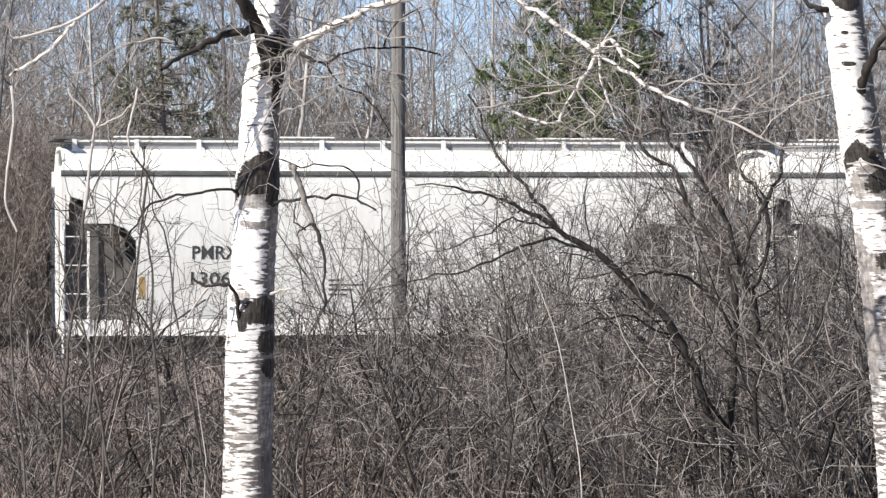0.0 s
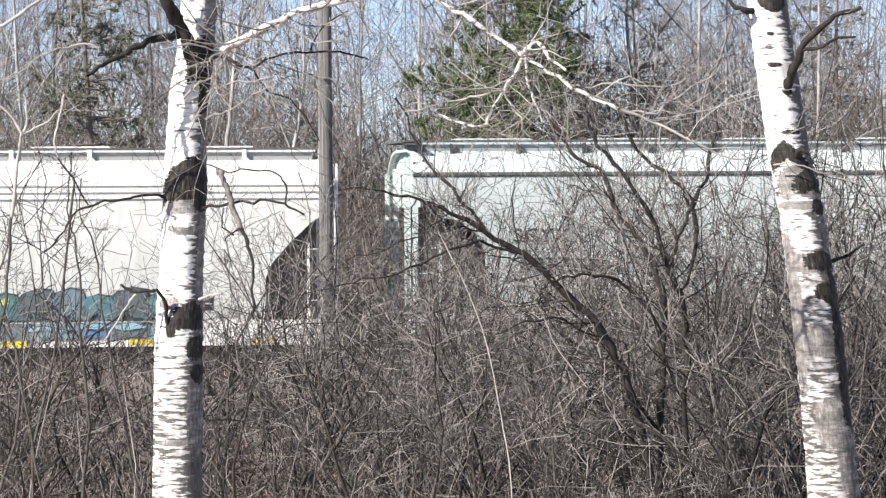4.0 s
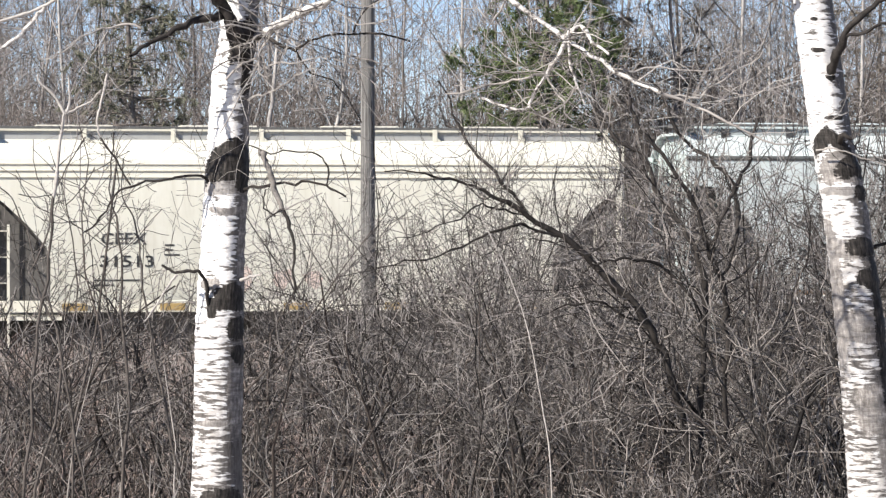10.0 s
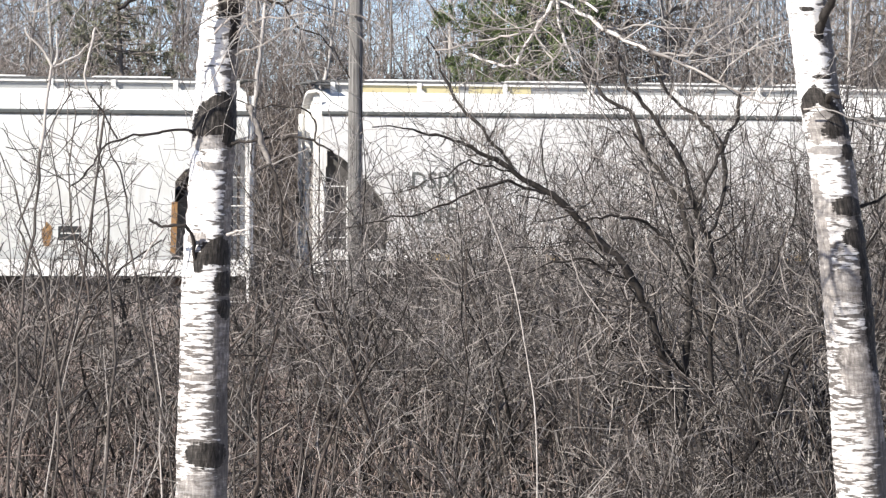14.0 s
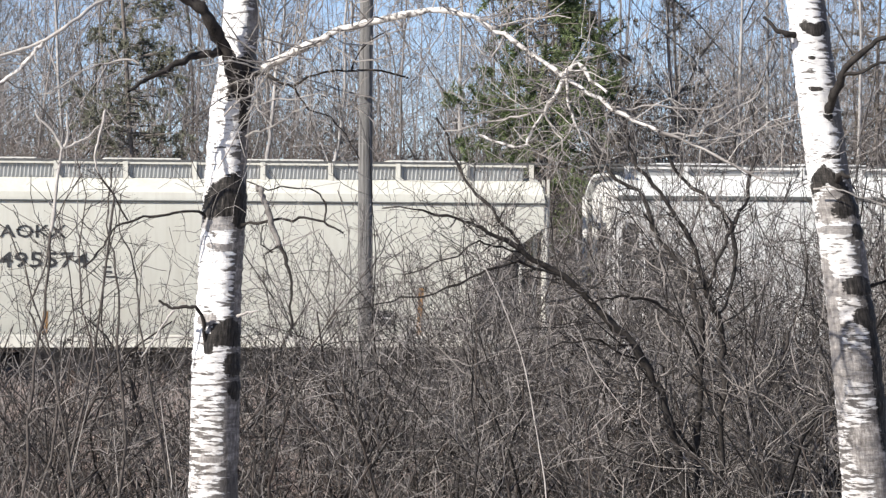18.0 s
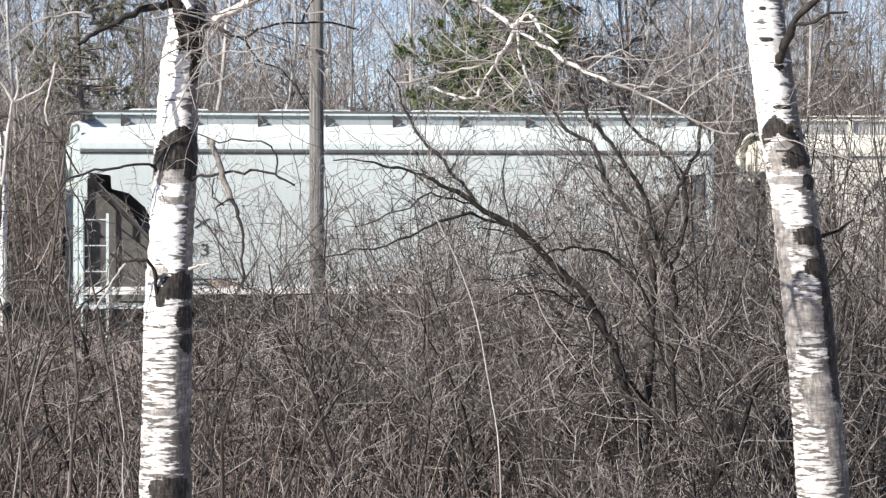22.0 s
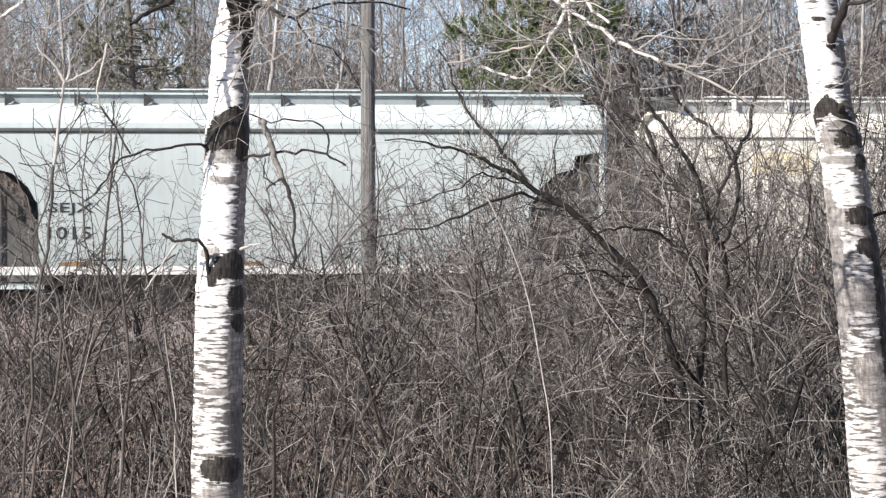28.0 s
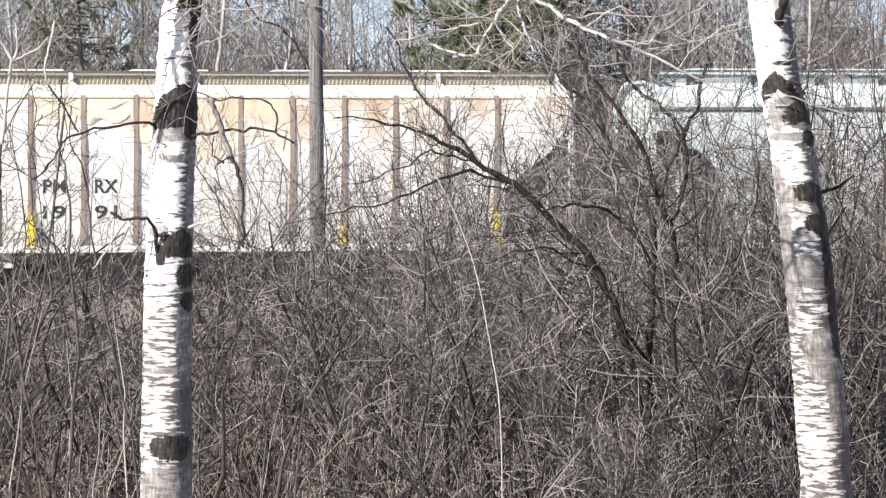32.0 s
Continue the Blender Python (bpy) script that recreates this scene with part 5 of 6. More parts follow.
limb(birch_one, "white", 0.0147, 0.0073, [(1.77, -1.3, 3.8), (1.81, -1.3, 3.85), (1.86, -1.3, 3.86), (1.89, -1.4, 3.8), (1.97, -1.5, 3.72)])
limb(birch_one, "white", 0.0118, 0.0059, [(1.78, -1.3, 3.81), (1.75, -1.3, 3.73), (1.69, -1.2, 3.64), (1.63, -1.2, 3.55), (1.59, -1.2, 3.47), (1.49, -1.2, 3.48), (1.37, -1.1, 3.53)])
limb(birch_one, "twig", 0.0071, 0.0035, [(1.7, -1.2, 3.64), (1.59, -1.2, 3.62), (1.48, -1.1, 3.6), (1.34, -1.1, 3.57), (1.2, -1, 3.55)])
limb(birch_one, "twig", 0.0071, 0.0035, [(1.69, -1.2, 3.63), (1.74, -1.2, 3.54), (1.77, -1.3, 3.45), (1.81, -1.3, 3.41)])
limb(birch_one, "white", 0.0088, 0.0044, [(1.79, -1.3, 3.78), (1.8, -1.3, 3.68), (1.83, -1.3, 3.59), (1.87, -1.3, 3.49)])
limb(birch_one, "twig", 0.0059, 0.0029, [(1.83, -1.3, 3.58), (1.77, -1.3, 3.49), (1.67, -1.3, 3.43)])
limb(birch_one, "twig", 0.0065, 0.0029, [(1.49, -1.2, 4.0), (1.42, -1.2, 3.88), (1.35, -1.2, 3.96), (1.23, -1.2, 3.95)])
limb(birch_one, "twig", 0.0071, 0.0029, [(1.98, -1.4, 3.66), (2.1, -1.4, 3.64), (2.31, -1.4, 3.65), (2.55, -1.5, 3.68)])
limb(birch_one, "twig", 0.0071, 0.0029, [(2.23, -1.5, 3.53), (2.41, -1.5, 3.51), (2.57, -1.5, 3.64), (2.71, -1.5, 3.74)])
limb(birch_one, "dark", 0.046, 0.024, [(0.16, -0.07, 3.77), (0.13, -0.12, 3.84), (0.1, -0.16, 3.93), (0.05, -0.21, 4.04), (0.02, -0.26, 4.1), (-0.04, -0.31, 4.2), (-0.14, -0.35, 4.26), (-0.22, -0.4, 4.37)])
limb(birch_one, "dark", 0.024, 0.009, [(0.05, -0.17, 3.99), (-0.0, -0.24, 3.97), (-0.13, -0.3, 3.92), (-0.25, -0.37, 3.86), (-0.34, -0.43, 3.81), (-0.39, -0.5, 3.76)])
limb(birch_one, "twig", 0.0073, 0.0029, [(-0.34, -0.5, 3.9), (-0.47, -0.5, 3.91), (-0.64, -0.6, 3.85), (-0.84, -0.6, 3.74)])
limb(birch_one, "dark", 0.0091, 0.0047, [(0.22, -0.1, 3.87), (0.33, -0.2, 3.84), (0.43, -0.2, 3.8), (0.5, -0.3, 3.85), (0.55, -0.3, 3.86), (0.73, -0.3, 3.88), (1.02, -0.4, 3.84)])
limb(birch_one, "dark", 0.0059, 0.0029, [(0.43, -0.2, 3.8), (0.5, -0.2, 3.69), (0.62, -0.2, 3.65), (0.7, -0.2, 3.56), (0.77, -0.2, 3.43)])
limb(birch_one, "dark", 0.0056, 0.0032, [(0.73, -0.3, 3.88), (0.76, -0.3, 3.96), (0.83, -0.3, 4.04), (0.92, -0.3, 4.09)])
limb(birch_one, "dark", 0.0082, 0.0041, [(-0.03, -0.1, 3.13), (-0.06, -0.15, 3.16), (-0.19, -0.2, 3.15), (-0.3, -0.25, 3.13), (-0.41, -0.3, 3.1), (-0.49, -0.3, 3.06), (-0.53, -0.3, 2.98), (-0.64, -0.3, 2.87)])
limb(birch_one, "dark", 0.0059, 0.0032, [(-0.41, -0.3, 3.11), (-0.45, -0.3, 3.18), (-0.48, -0.3, 3.24), (-0.51, -0.3, 3.28)])
limb(birch_one, "dark", 0.0097, 0.0047, [(0.16, -0.1, 3.09), (0.23, -0.15, 3.1), (0.43, -0.2, 3.11), (0.59, -0.25, 3.11), (0.64, -0.25, 3.08), (0.69, -0.25, 3.05)])
limb(birch_one, "dark", 0.0056, 0.0038, [(0.59, -0.25, 3.11), (0.6, -0.25, 3.19), (0.57, -0.25, 3.25), (0.45, -0.2, 3.28), (0.3, -0.2, 3.27), (0.18, -0.1, 3.32)])
limb(birch_one, "hung", 0.0150, 0.0140, [(0.25, -0.2, 3.29), (0.27, -0.23, 3.24), (0.31, -0.25, 3.14), (0.34, -0.27, 3.05), (0.37, -0.3, 2.98)])
limb(birch_one, "dark", 0.0110, 0.0055, [(0.37, -0.3, 2.98), (0.4, -0.31, 2.91), (0.42, -0.32, 2.84), (0.43, -0.33, 2.74), (0.43, -0.34, 2.62), (0.43, -0.35, 2.52)])
limb(birch_one, "dark", 0.0068, 0.0032, [(0.37, -0.3, 2.99), (0.32, -0.3, 2.96), (0.28, -0.3, 2.92)])
limb(birch_one, "dark", 0.0056, 0.0029, [(0.33, -0.3, 2.95), (0.27, -0.3, 2.99), (0.28, -0.3, 3.09)])
limb(birch_one, "twig", 0.0053, 0.0029, [(0.35, -0.3, 2.97), (0.45, -0.3, 3.02), (0.57, -0.3, 3.07)])
limb(birch_one, "dark", 0.0115, 0.0062, [(-0.02, -0.1, 2.48), (-0.03, -0.15, 2.59), (-0.07, -0.2, 2.67), (-0.13, -0.2, 2.67), (-0.19, -0.2, 2.66), (-0.22, -0.2, 2.68), (-0.26, -0.2, 2.7)])
limb(birch_one, "grey", 0.0076, 0.0041, [(-0.18, -0.2, 2.65), (-0.22, -0.2, 2.6), (-0.29, -0.2, 2.49), (-0.35, -0.2, 2.41)])
limb(birch_one, "grey", 0.0088, 0.0047, [(0.14, -0.1, 2.62), (0.2, -0.15, 2.64), (0.25, -0.2, 2.65)])
limb(birch_one, "grey", 0.0118, 0.0071, [(-0.04, -0.3, 4.28), (-0.47, -0.6, 4.23), (-0.65, -0.8, 4.08), (-0.8, -0.8, 3.99), (-0.9, -0.8, 3.95), (-1.1, -0.8, 3.9)])
limb(birch_one, "white", 0.0132, 0.0088, [(-0.79, -0.8, 3.99), (-0.87, -0.8, 3.89), (-0.96, -0.8, 3.81), (-1.12, -0.8, 3.72)])
limb(birch_one, "twig", 0.006, 0.003, [(0.19, -0.15, 3.69), (0.3, -0.27, 3.72), (0.45, -0.38, 3.73), (0.61, -0.5, 3.74)])
limb(birch_one, "twig", 0.007, 0.003, [(0.18, -0.1, 3.55), (0.26, -0.18, 3.57), (0.33, -0.25, 3.6), (0.43, -0.32, 3.67), (0.55, -0.4, 3.7)])
limb(birch_one, "twig", 0.007, 0.004, [(0.07, -0.2, 3.65), (0.16, -0.23, 3.74), (0.26, -0.27, 3.81), (0.3, -0.3, 3.87)])
fine_twigs(birch_one, ("white", "twig"), 24, 0.62, M_PALE_TWIG, 11, 0.01)
fine_twigs(birch_one, ("dark",), 3, 0.20, M_GREY_TWIG, 12, 0.03, name="crown")
birch_two = thing("birch_tree", pose(2.25, 17.5, 0.30), "leaning white-barked birch with dark scars beside a thicket", "tree", "birches before the track")
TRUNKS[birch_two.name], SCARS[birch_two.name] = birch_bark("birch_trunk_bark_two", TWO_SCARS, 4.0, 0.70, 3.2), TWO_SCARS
limb(birch_two, "trunk", 0.1293, 0.0940, [(0.09, 0, 0.01), (-0.01, 0, 1.53), (-0.06, 0, 2.1), (-0.1, 0, 2.51), (-0.14, 0, 2.8), (-0.18, 0, 3.1), (-0.24, 0, 3.39), (-0.28, 0, 3.68), (-0.34, 0, 4.13), (-0.39, 0, 4.48), (-0.52, 0, 5.59)])
limb(birch_two, "dark", 0.0264, 0.0118, [(-0.25, -0.1, 3.69), (-0.23, -0.2, 3.79), (-0.2, -0.25, 3.87), (-0.13, -0.3, 3.96), (-0.03, -0.3, 4.05), (0.11, -0.3, 4.09)])
limb(birch_two, "dark", 0.0118, 0.0059, [(-0.2, -0.25, 3.87), (-0.09, -0.3, 3.89), (0.08, -0.3, 3.94)])
limb(birch_two, "dark", 0.0206, 0.0088, [(-0.39, 0, 4.11), (-0.46, -0.1, 4.09), (-0.52, -0.1, 4.11), (-0.59, -0.1, 4.18)])
limb(birch_two, "twig", 0.0059, 0.0029, [(-0.33, -0.15, 3.29), (-0.24, -0.2, 3.3), (-0.11, -0.2, 3.25), (0.1, -0.2, 3.19)])
limb(birch_two, "dark", 0.0147, 0.0059, [(-0.11, 0.1, 2.74), (0.0, 0.1, 2.79), (0.17, 0.1, 2.88)])
limb(birch_two, "dark", 0.0206, 0.0088, [(-0.23, -0.05, 3.32), (-0.19, -0.2, 3.37), (-0.15, -0.2, 3.35)])
fine_twigs(birch_two, ("dark", "twig"), 4, 0.25, M_GREY_TWIG, 13, 0.03)
sapling = thing("sapling", pose(-2.50, 20.00, 0.0), "thin pale forked sapling before the track", "tree", "saplings before the track")
limb(sapling, "shoot", 0.0107, 0.0081, [(0.03, 0, -0.1), (0.0, 0.0, 1.57), (0.08, 0.0, 2.44), (0.15, 0.0, 3.01), (0.18, 0.0, 3.37)])
limb(sapling, "grey", 0.0114, 0.0081, [(0.18, 0.0, 3.36), (0.22, 0.0, 3.69), (0.25, 0.0, 3.87)])
limb(sapling, "grey", 0.0101, 0.0047, [(0.25, 0.0, 3.86), (0.19, 0.0, 3.96), (0.1, 0.0, 4.05), (0.09, 0.0, 4.09)])
limb(sapling, "grey", 0.0087, 0.0040, [(0.26, 0.0, 3.86), (0.34, 0.0, 3.9), (0.41, 0.0, 3.94), (0.46, 0.0, 4.0)])
limb(sapling, "grey", 0.0101, 0.0054, [(0.26, 0.0, 3.87), (0.28, 0.0, 3.94), (0.27, 0.0, 4.09)])
limb(sapling, "shoot", 0.0085, 0.0060, [(0.0, 0.3, -0.1), (0.25, 0.4, 1.5), (0.51, 0.5, 3.59), (0.41, 0.5, 3.73)])
limb(sapling, "grey", 0.0068, 0.0090, [(0.41, 0.5, 3.73), (0.39, 0.5, 3.83), (0.42, 0.5, 3.97), (0.45, 0.5, 4.11)])
limb(sapling, "shoot", 0.0080, 0.0062, [(-0.05, -0.5, -0.1), (-0.1, -0.5, 1.6), (-0.15, -0.5, 3.24)])
limb(sapling, "grey", 0.0067, 0.0120, [(-0.15, -0.5, 3.24), (-0.22, -0.5, 3.44), (-0.17, -0.5, 3.87), (-0.18, -0.5, 4.09)])
fine_twigs(sapling, ("grey", "shoot"), 6, 0.30, M_GREY_TWIG, 15, 0.05, 0.6)
sapling = thing("sapling", pose(-1.99, 20.8, 0.0), "single slender leafless shoot before the track", "tree", "saplings before the track")
limb(sapling, "shoot", 0.0107, 0.0044, [(0.0, 0.0, -0.1), (-0.0, 0.0, 1.5), (-0.01, 0.0, 2.69), (-0.0, 0.0, 3.01), (-0.03, 0.0, 3.25), (-0.08, 0.0, 3.42), (-0.05, 0.0, 3.77)])
fine_twigs(sapling, ("grey", "shoot"), 6, 0.30, M_GREY_TWIG, 21, 0.05, 0.6)
sapling = thing("sapling", pose(-2.56, 21.0, 0.0), "single slender leafless shoot before the track", "tree", "saplings before the track")
limb(sapling, "shoot", 0.0107, 0.0034, [(0.0, 0.0, -0.1), (0.01, 0.0, 1.56), (0.18, 0.0, 2.4), (0.06, 0.0, 2.83), (-0.04, 0.0, 3.18), (-0.13, 0.0, 3.36), (-0.27, 0.0, 3.5)])
fine_twigs(sapling, ("grey", "shoot"), 6, 0.30, M_GREY_TWIG, 22, 0.05, 0.6)
sapling = thing("sapling", pose(-2.15, 20.3, 0.0), "single slender leafless shoot before the track", "tree", "saplings before the track")
limb(sapling, "shoot", 0.0087, 0.0034, [(0.0, 0.0, -0.1), (-0.01, 0.0, 1.61), (-0.18, 0.0, 2.57), (-0.35, 0.0, 2.91), (-0.23, 0.0, 3.18), (-0.15, 0.0, 3.49), (-0.01, 0.0, 3.73)])
fine_twigs(sapling, ("grey", "shoot"), 6, 0.30, M_GREY_TWIG, 23, 0.05, 0.6)
sapling = thing("sapling", pose(-1.59, 20.6, 0.0), "single slender leafless shoot before the track", "tree", "saplings before the track")
limb(sapling, "shoot", 0.0087, 0.0034, [(0.0, 0.0, -0.1), (-0.01, 0.0, 1.59), (-0.21, 0.0, 2.59), (-0.27, 0.0, 3.01), (-0.31, 0.0, 3.25), (-0.38, 0.0, 3.39), (-0.37, 0.0, 3.6)])
fine_twigs(sapling, ("grey", "shoot"), 6, 0.30, M_GREY_TWIG, 24, 0.05, 0.6)
sapling = thing("sapling", pose(0.69, 21.5, 0.0), "single slender leafless shoot before the track", "tree", "saplings before the track")
limb(sapling, "grey", 0.0057, 0.0034, [(0.0, 0.0, -0.1), (0.0, 0.0, 1.52), (-0.07, 0.0, 2.09), (-0.16, 0.0, 2.56), (-0.25, 0.0, 2.82), (-0.34, 0.0, 3.03), (-0.46, 0.0, 3.26)])
fine_twigs(sapling, ("grey", "shoot"), 6, 0.30, M_GREY_TWIG, 25, 0.05, 0.6)
sapling = thing("sapling", pose(-0.79, 21.0, 0.0), "single slender leafless shoot before the track", "tree", "saplings before the track")
limb(sapling, "shoot", 0.0071, 0.0034, [(0.0, 0.0, -0.1), (-0.0, 0.0, 1.56), (-0.1, 0.0, 2.19), (-0.16, 0.0, 2.58), (-0.28, 0.0, 2.9), (-0.32, 0.0, 3.14)])
fine_twigs(sapling, ("grey", "shoot"), 6, 0.30, M_GREY_TWIG, 26, 0.05, 0.6)
sapling = thing("sapling", pose(-0.58, 21.0, 0.0), "single slender leafless shoot before the track", "tree", "saplings before the track")
limb(sapling, "shoot", 0.0071, 0.0030, [(0.0, 0.0, -0.1), (-0.0, 0.0, 1.56), (0.07, 0.0, 2.19), (-0.03, 0.0, 2.69), (-0.14, 0.0, 3.0), (-0.1, 0.0, 3.25)])
fine_twigs(sapling, ("grey", "shoot"), 6, 0.30, M_GREY_TWIG, 27, 0.05, 0.6)
cherry = thing("leafless_tree", pose(1.88, 24.0, 0.0), "dark many-stemmed leafless tree with one long arching stem", "tree")
limb(cherry, "arch", 0.040, 0.0035, [(-0.05, 0.0, -0.1), (-0.1, 0.0, 0.7), (-0.12, 0.0, 1.4), (-0.2, -0.06, 1.89), (-0.31, -0.12, 2.28), (-0.45, -0.18, 2.5), (-0.65, -0.23, 2.73), (-0.85, -0.29, 2.94), (-1.02, -0.35, 3.1), (-1.29, -0.41, 3.25), (-1.47, -0.47, 3.36), (-1.65, -0.52, 3.45), (-1.79, -0.58, 3.5), (-2.01, -0.64, 3.55), (-2.29, -0.7, 3.56)])
limb(cherry, "stem", 0.016, 0.006, [(-1.29, -0.4, 3.25), (-1.39, -0.36, 3.41), (-1.51, -0.32, 3.56), (-1.7, -0.28, 3.75), (-1.82, -0.24, 3.97), (-1.92, -0.2, 4.21)])
limb(cherry, "stem", 0.013, 0.003, [(-1.02, -0.35, 3.1), (-1.19, -0.46, 3.14), (-1.34, -0.57, 3.2), (-1.63, -0.68, 3.1), (-1.83, -0.78, 3.02), (-2.15, -0.89, 2.95), (-2.33, -1.0, 2.9)])
limb(cherry, "stem", 0.009, 0.0025, [(-1.29, -0.4, 3.25), (-1.45, -0.57, 3.3), (-1.61, -0.75, 3.34), (-1.92, -0.93, 3.19), (-2.27, -1.1, 3.07)])
limb(cherry, "stem", 0.03, 0.009, [(-0.03, 0.0, -0.1), (-0.05, 0.0, 0.7), (-0.06, 0.0, 1.4), (-0.04, 0.04, 2.05), (-0.02, 0.08, 2.47), (-0.01, 0.12, 2.78), (-0.07, 0.16, 3.01), (-0.2, 0.2, 3.22), (-0.36, 0.24, 3.45), (-0.45, 0.28, 3.71), (-0.69, 0.32, 3.89), (-0.8, 0.36, 4.12), (-0.86, 0.4, 4.4)])
limb(cherry, "stem", 0.028, 0.009, [(0.03, 0.0, -0.1), (0.05, 0.0, 0.7), (0.06, 0.0, 1.4), (0.12, -0.03, 2.05), (0.1, -0.07, 2.48), (0.09, -0.1, 2.82), (0.0, -0.13, 3.01), (-0.12, -0.17, 3.36), (-0.28, -0.2, 3.61), (-0.5, -0.23, 3.86), (-0.59, -0.27, 4.14), (-0.57, -0.3, 4.45)])
limb(cherry, "stem", 0.018, 0.008, [(0.02, -0.13, 3.0), (0.11, -0.06, 3.26), (0.2, 0.01, 3.47), (0.02, 0.09, 3.68), (-0.19, 0.16, 3.84), (-0.28, 0.23, 4.07), (-0.4, 0.3, 4.24)])
limb(cherry, "stem", 0.02, 0.008, [(0.09, -0.1, 2.82), (0.22, 0.04, 3.14), (0.21, 0.18, 3.42), (0.34, 0.32, 3.67), (0.42, 0.46, 4.0), (0.36, 0.6, 4.38)])
limb(cherry, "stem", 0.014, 0.006, [(-0.02, 0.08, 2.47), (-0.27, -0.02, 2.85), (-0.41, -0.11, 2.93), (-0.6, -0.21, 2.96), (-0.76, -0.3, 2.93), (-0.91, -0.4, 2.85)])
limb(cherry, "stem", 0.012, 0.004, [(-0.45, -0.18, 2.5), (-0.7, -0.23, 2.61), (-0.79, -0.29, 2.65), (-1.02, -0.34, 2.63), (-1.23, -0.4, 2.54)])
limb(cherry, "stem", 0.018, 0.006, [(0.2, 0.0, -0.1), (0.35, 0.0, 0.7), (0.44, 0.0, 1.57), (0.33, 0.1, 2.05), (0.52, 0.2, 2.37), (0.63, 0.3, 2.69), (0.76, 0.4, 2.94), (0.79, 0.5, 3.26)])
limb(cherry, "stem", 0.013, 0.005, [(0.32, 0.0, -0.1), (0.58, 0.0, 0.7), (0.72, 0.0, 1.89), (0.89, 0.07, 2.21), (1.1, 0.13, 2.57), (1.27, 0.2, 2.74)])
fine_twigs(cherry, ("arch", "stem"), 11, 0.55, M_DARK_TWIG, 14, 0.07, 0.6, 7, clip=(0.0022, 0.007, 0.0018, 0.0042))


# ---- thicket ----
def shrub_lines(rng, base, height, twigs, spread, wander, lift, bare, thick, reach, tangle, joints=(10, 6, 4)):
    """Stems from the given bases, their twigs and twiglets: three pairs of lines and radii."""
    stems = len(base)
    way = np.stack([rng.normal(size=stems) * spread, rng.normal(size=stems) * spread, np.ones(stems)], axis=1)
    length = height * (0.55 + 0.5 * rng.random(stems))
    a = grow(rng, base, way, length, joints[0], wander, lift)
    ra = (thick * (0.007 + 0.011 * rng.random(stems) ** 1.5))[:, None] * np.linspace(1, 0.22, joints[0])[None]
    b, rb = sprout(rng, a, ra, twigs, bare, 0.97, 0.54, reach, joints[1], tangle, 0.05, 0.6)
    rb = np.clip(rb, 0.0030 * thick, 0.009 * max(1.0, thick / 1.6))
    c, rc = sprout(rng, b, rb, twigs * 2, 0.15, 1.0, 0.62, 0.55, joints[2], tangle + 0.04, 0.03, 0.65)
    rc = np.clip(rc, 0.0023 * thick, 0.0048 * max(1.0, thick / 1.6))
    return (a, ra), (b, rb), (c, rc)


def shrub_meshes(rng, height, stems, twigs, bark, shoot, spread, wander=0.10, lift=0.04, bare=0.15, thick=1.0, reach=0.34, tangle=0.17):
    """The stems of a shrub, each its own mesh, the same joined, and its fine brushwood."""
    base = np.zeros((stems, 3))
    base[:, :2] = rng.normal(size=(stems, 2)) * 0.16
    base[:, 2] = -0.1
    (a, ra), (b, rb), (c, rc) = shrub_lines(rng, base, height, twigs, spread, wander, lift, bare, thick, reach, tangle)
    single = [tube_mesh("stem", [(a[k:k + 1], ra[k:k + 1], 5)], bark) for k in range(stems)]
    return single, tube_mesh("underwood", [(a, ra, 5)], bark), tube_mesh("brushwood", [(b, rb, 3), (c, rc, 3)], shoot)


def brush_strip(name, label, spots, per_spot, seed, shoot, *shape):
    """Brush too far and dense to count, as one object; shape as for shrub_lines, twigs per stem."""
    rng = np.random.default_rng(seed)
    n = len(spots) * per_spot
    base = np.repeat(np.array(spots), per_spot, axis=0)
    base[:, :2] += rng.normal(size=(n, 2)) * 0.3
    base = np.column_stack([base, [ground_height(x, y) - 0.1 for x, y in base]])
    height, twigs, *rest = shape
    (a, ra), (b, rb), (c, rc) = shrub_lines(rng, base, height, int(twigs * n), *rest, joints=(7, 4, 2))
    ob = new(name, tube_mesh(name, [(a, ra, 3), (b, rb, 3), (c, rc, 3)], shoot))
    tagged(ob, label, "brush", kind="stuff")


def set_shrub(meshes, m, label, group, apart):
    ob = thing("shrub", m, label, "shrub", group)
    single, bundle, fine = meshes
    if apart:
        for me in single:
            part("stem", me, None, ob)
    else:
        tagged(part("underwood", bundle, None, ob), kind="stuff")
    tagged(part("brushwood", fine, None, ob), kind="stuff")


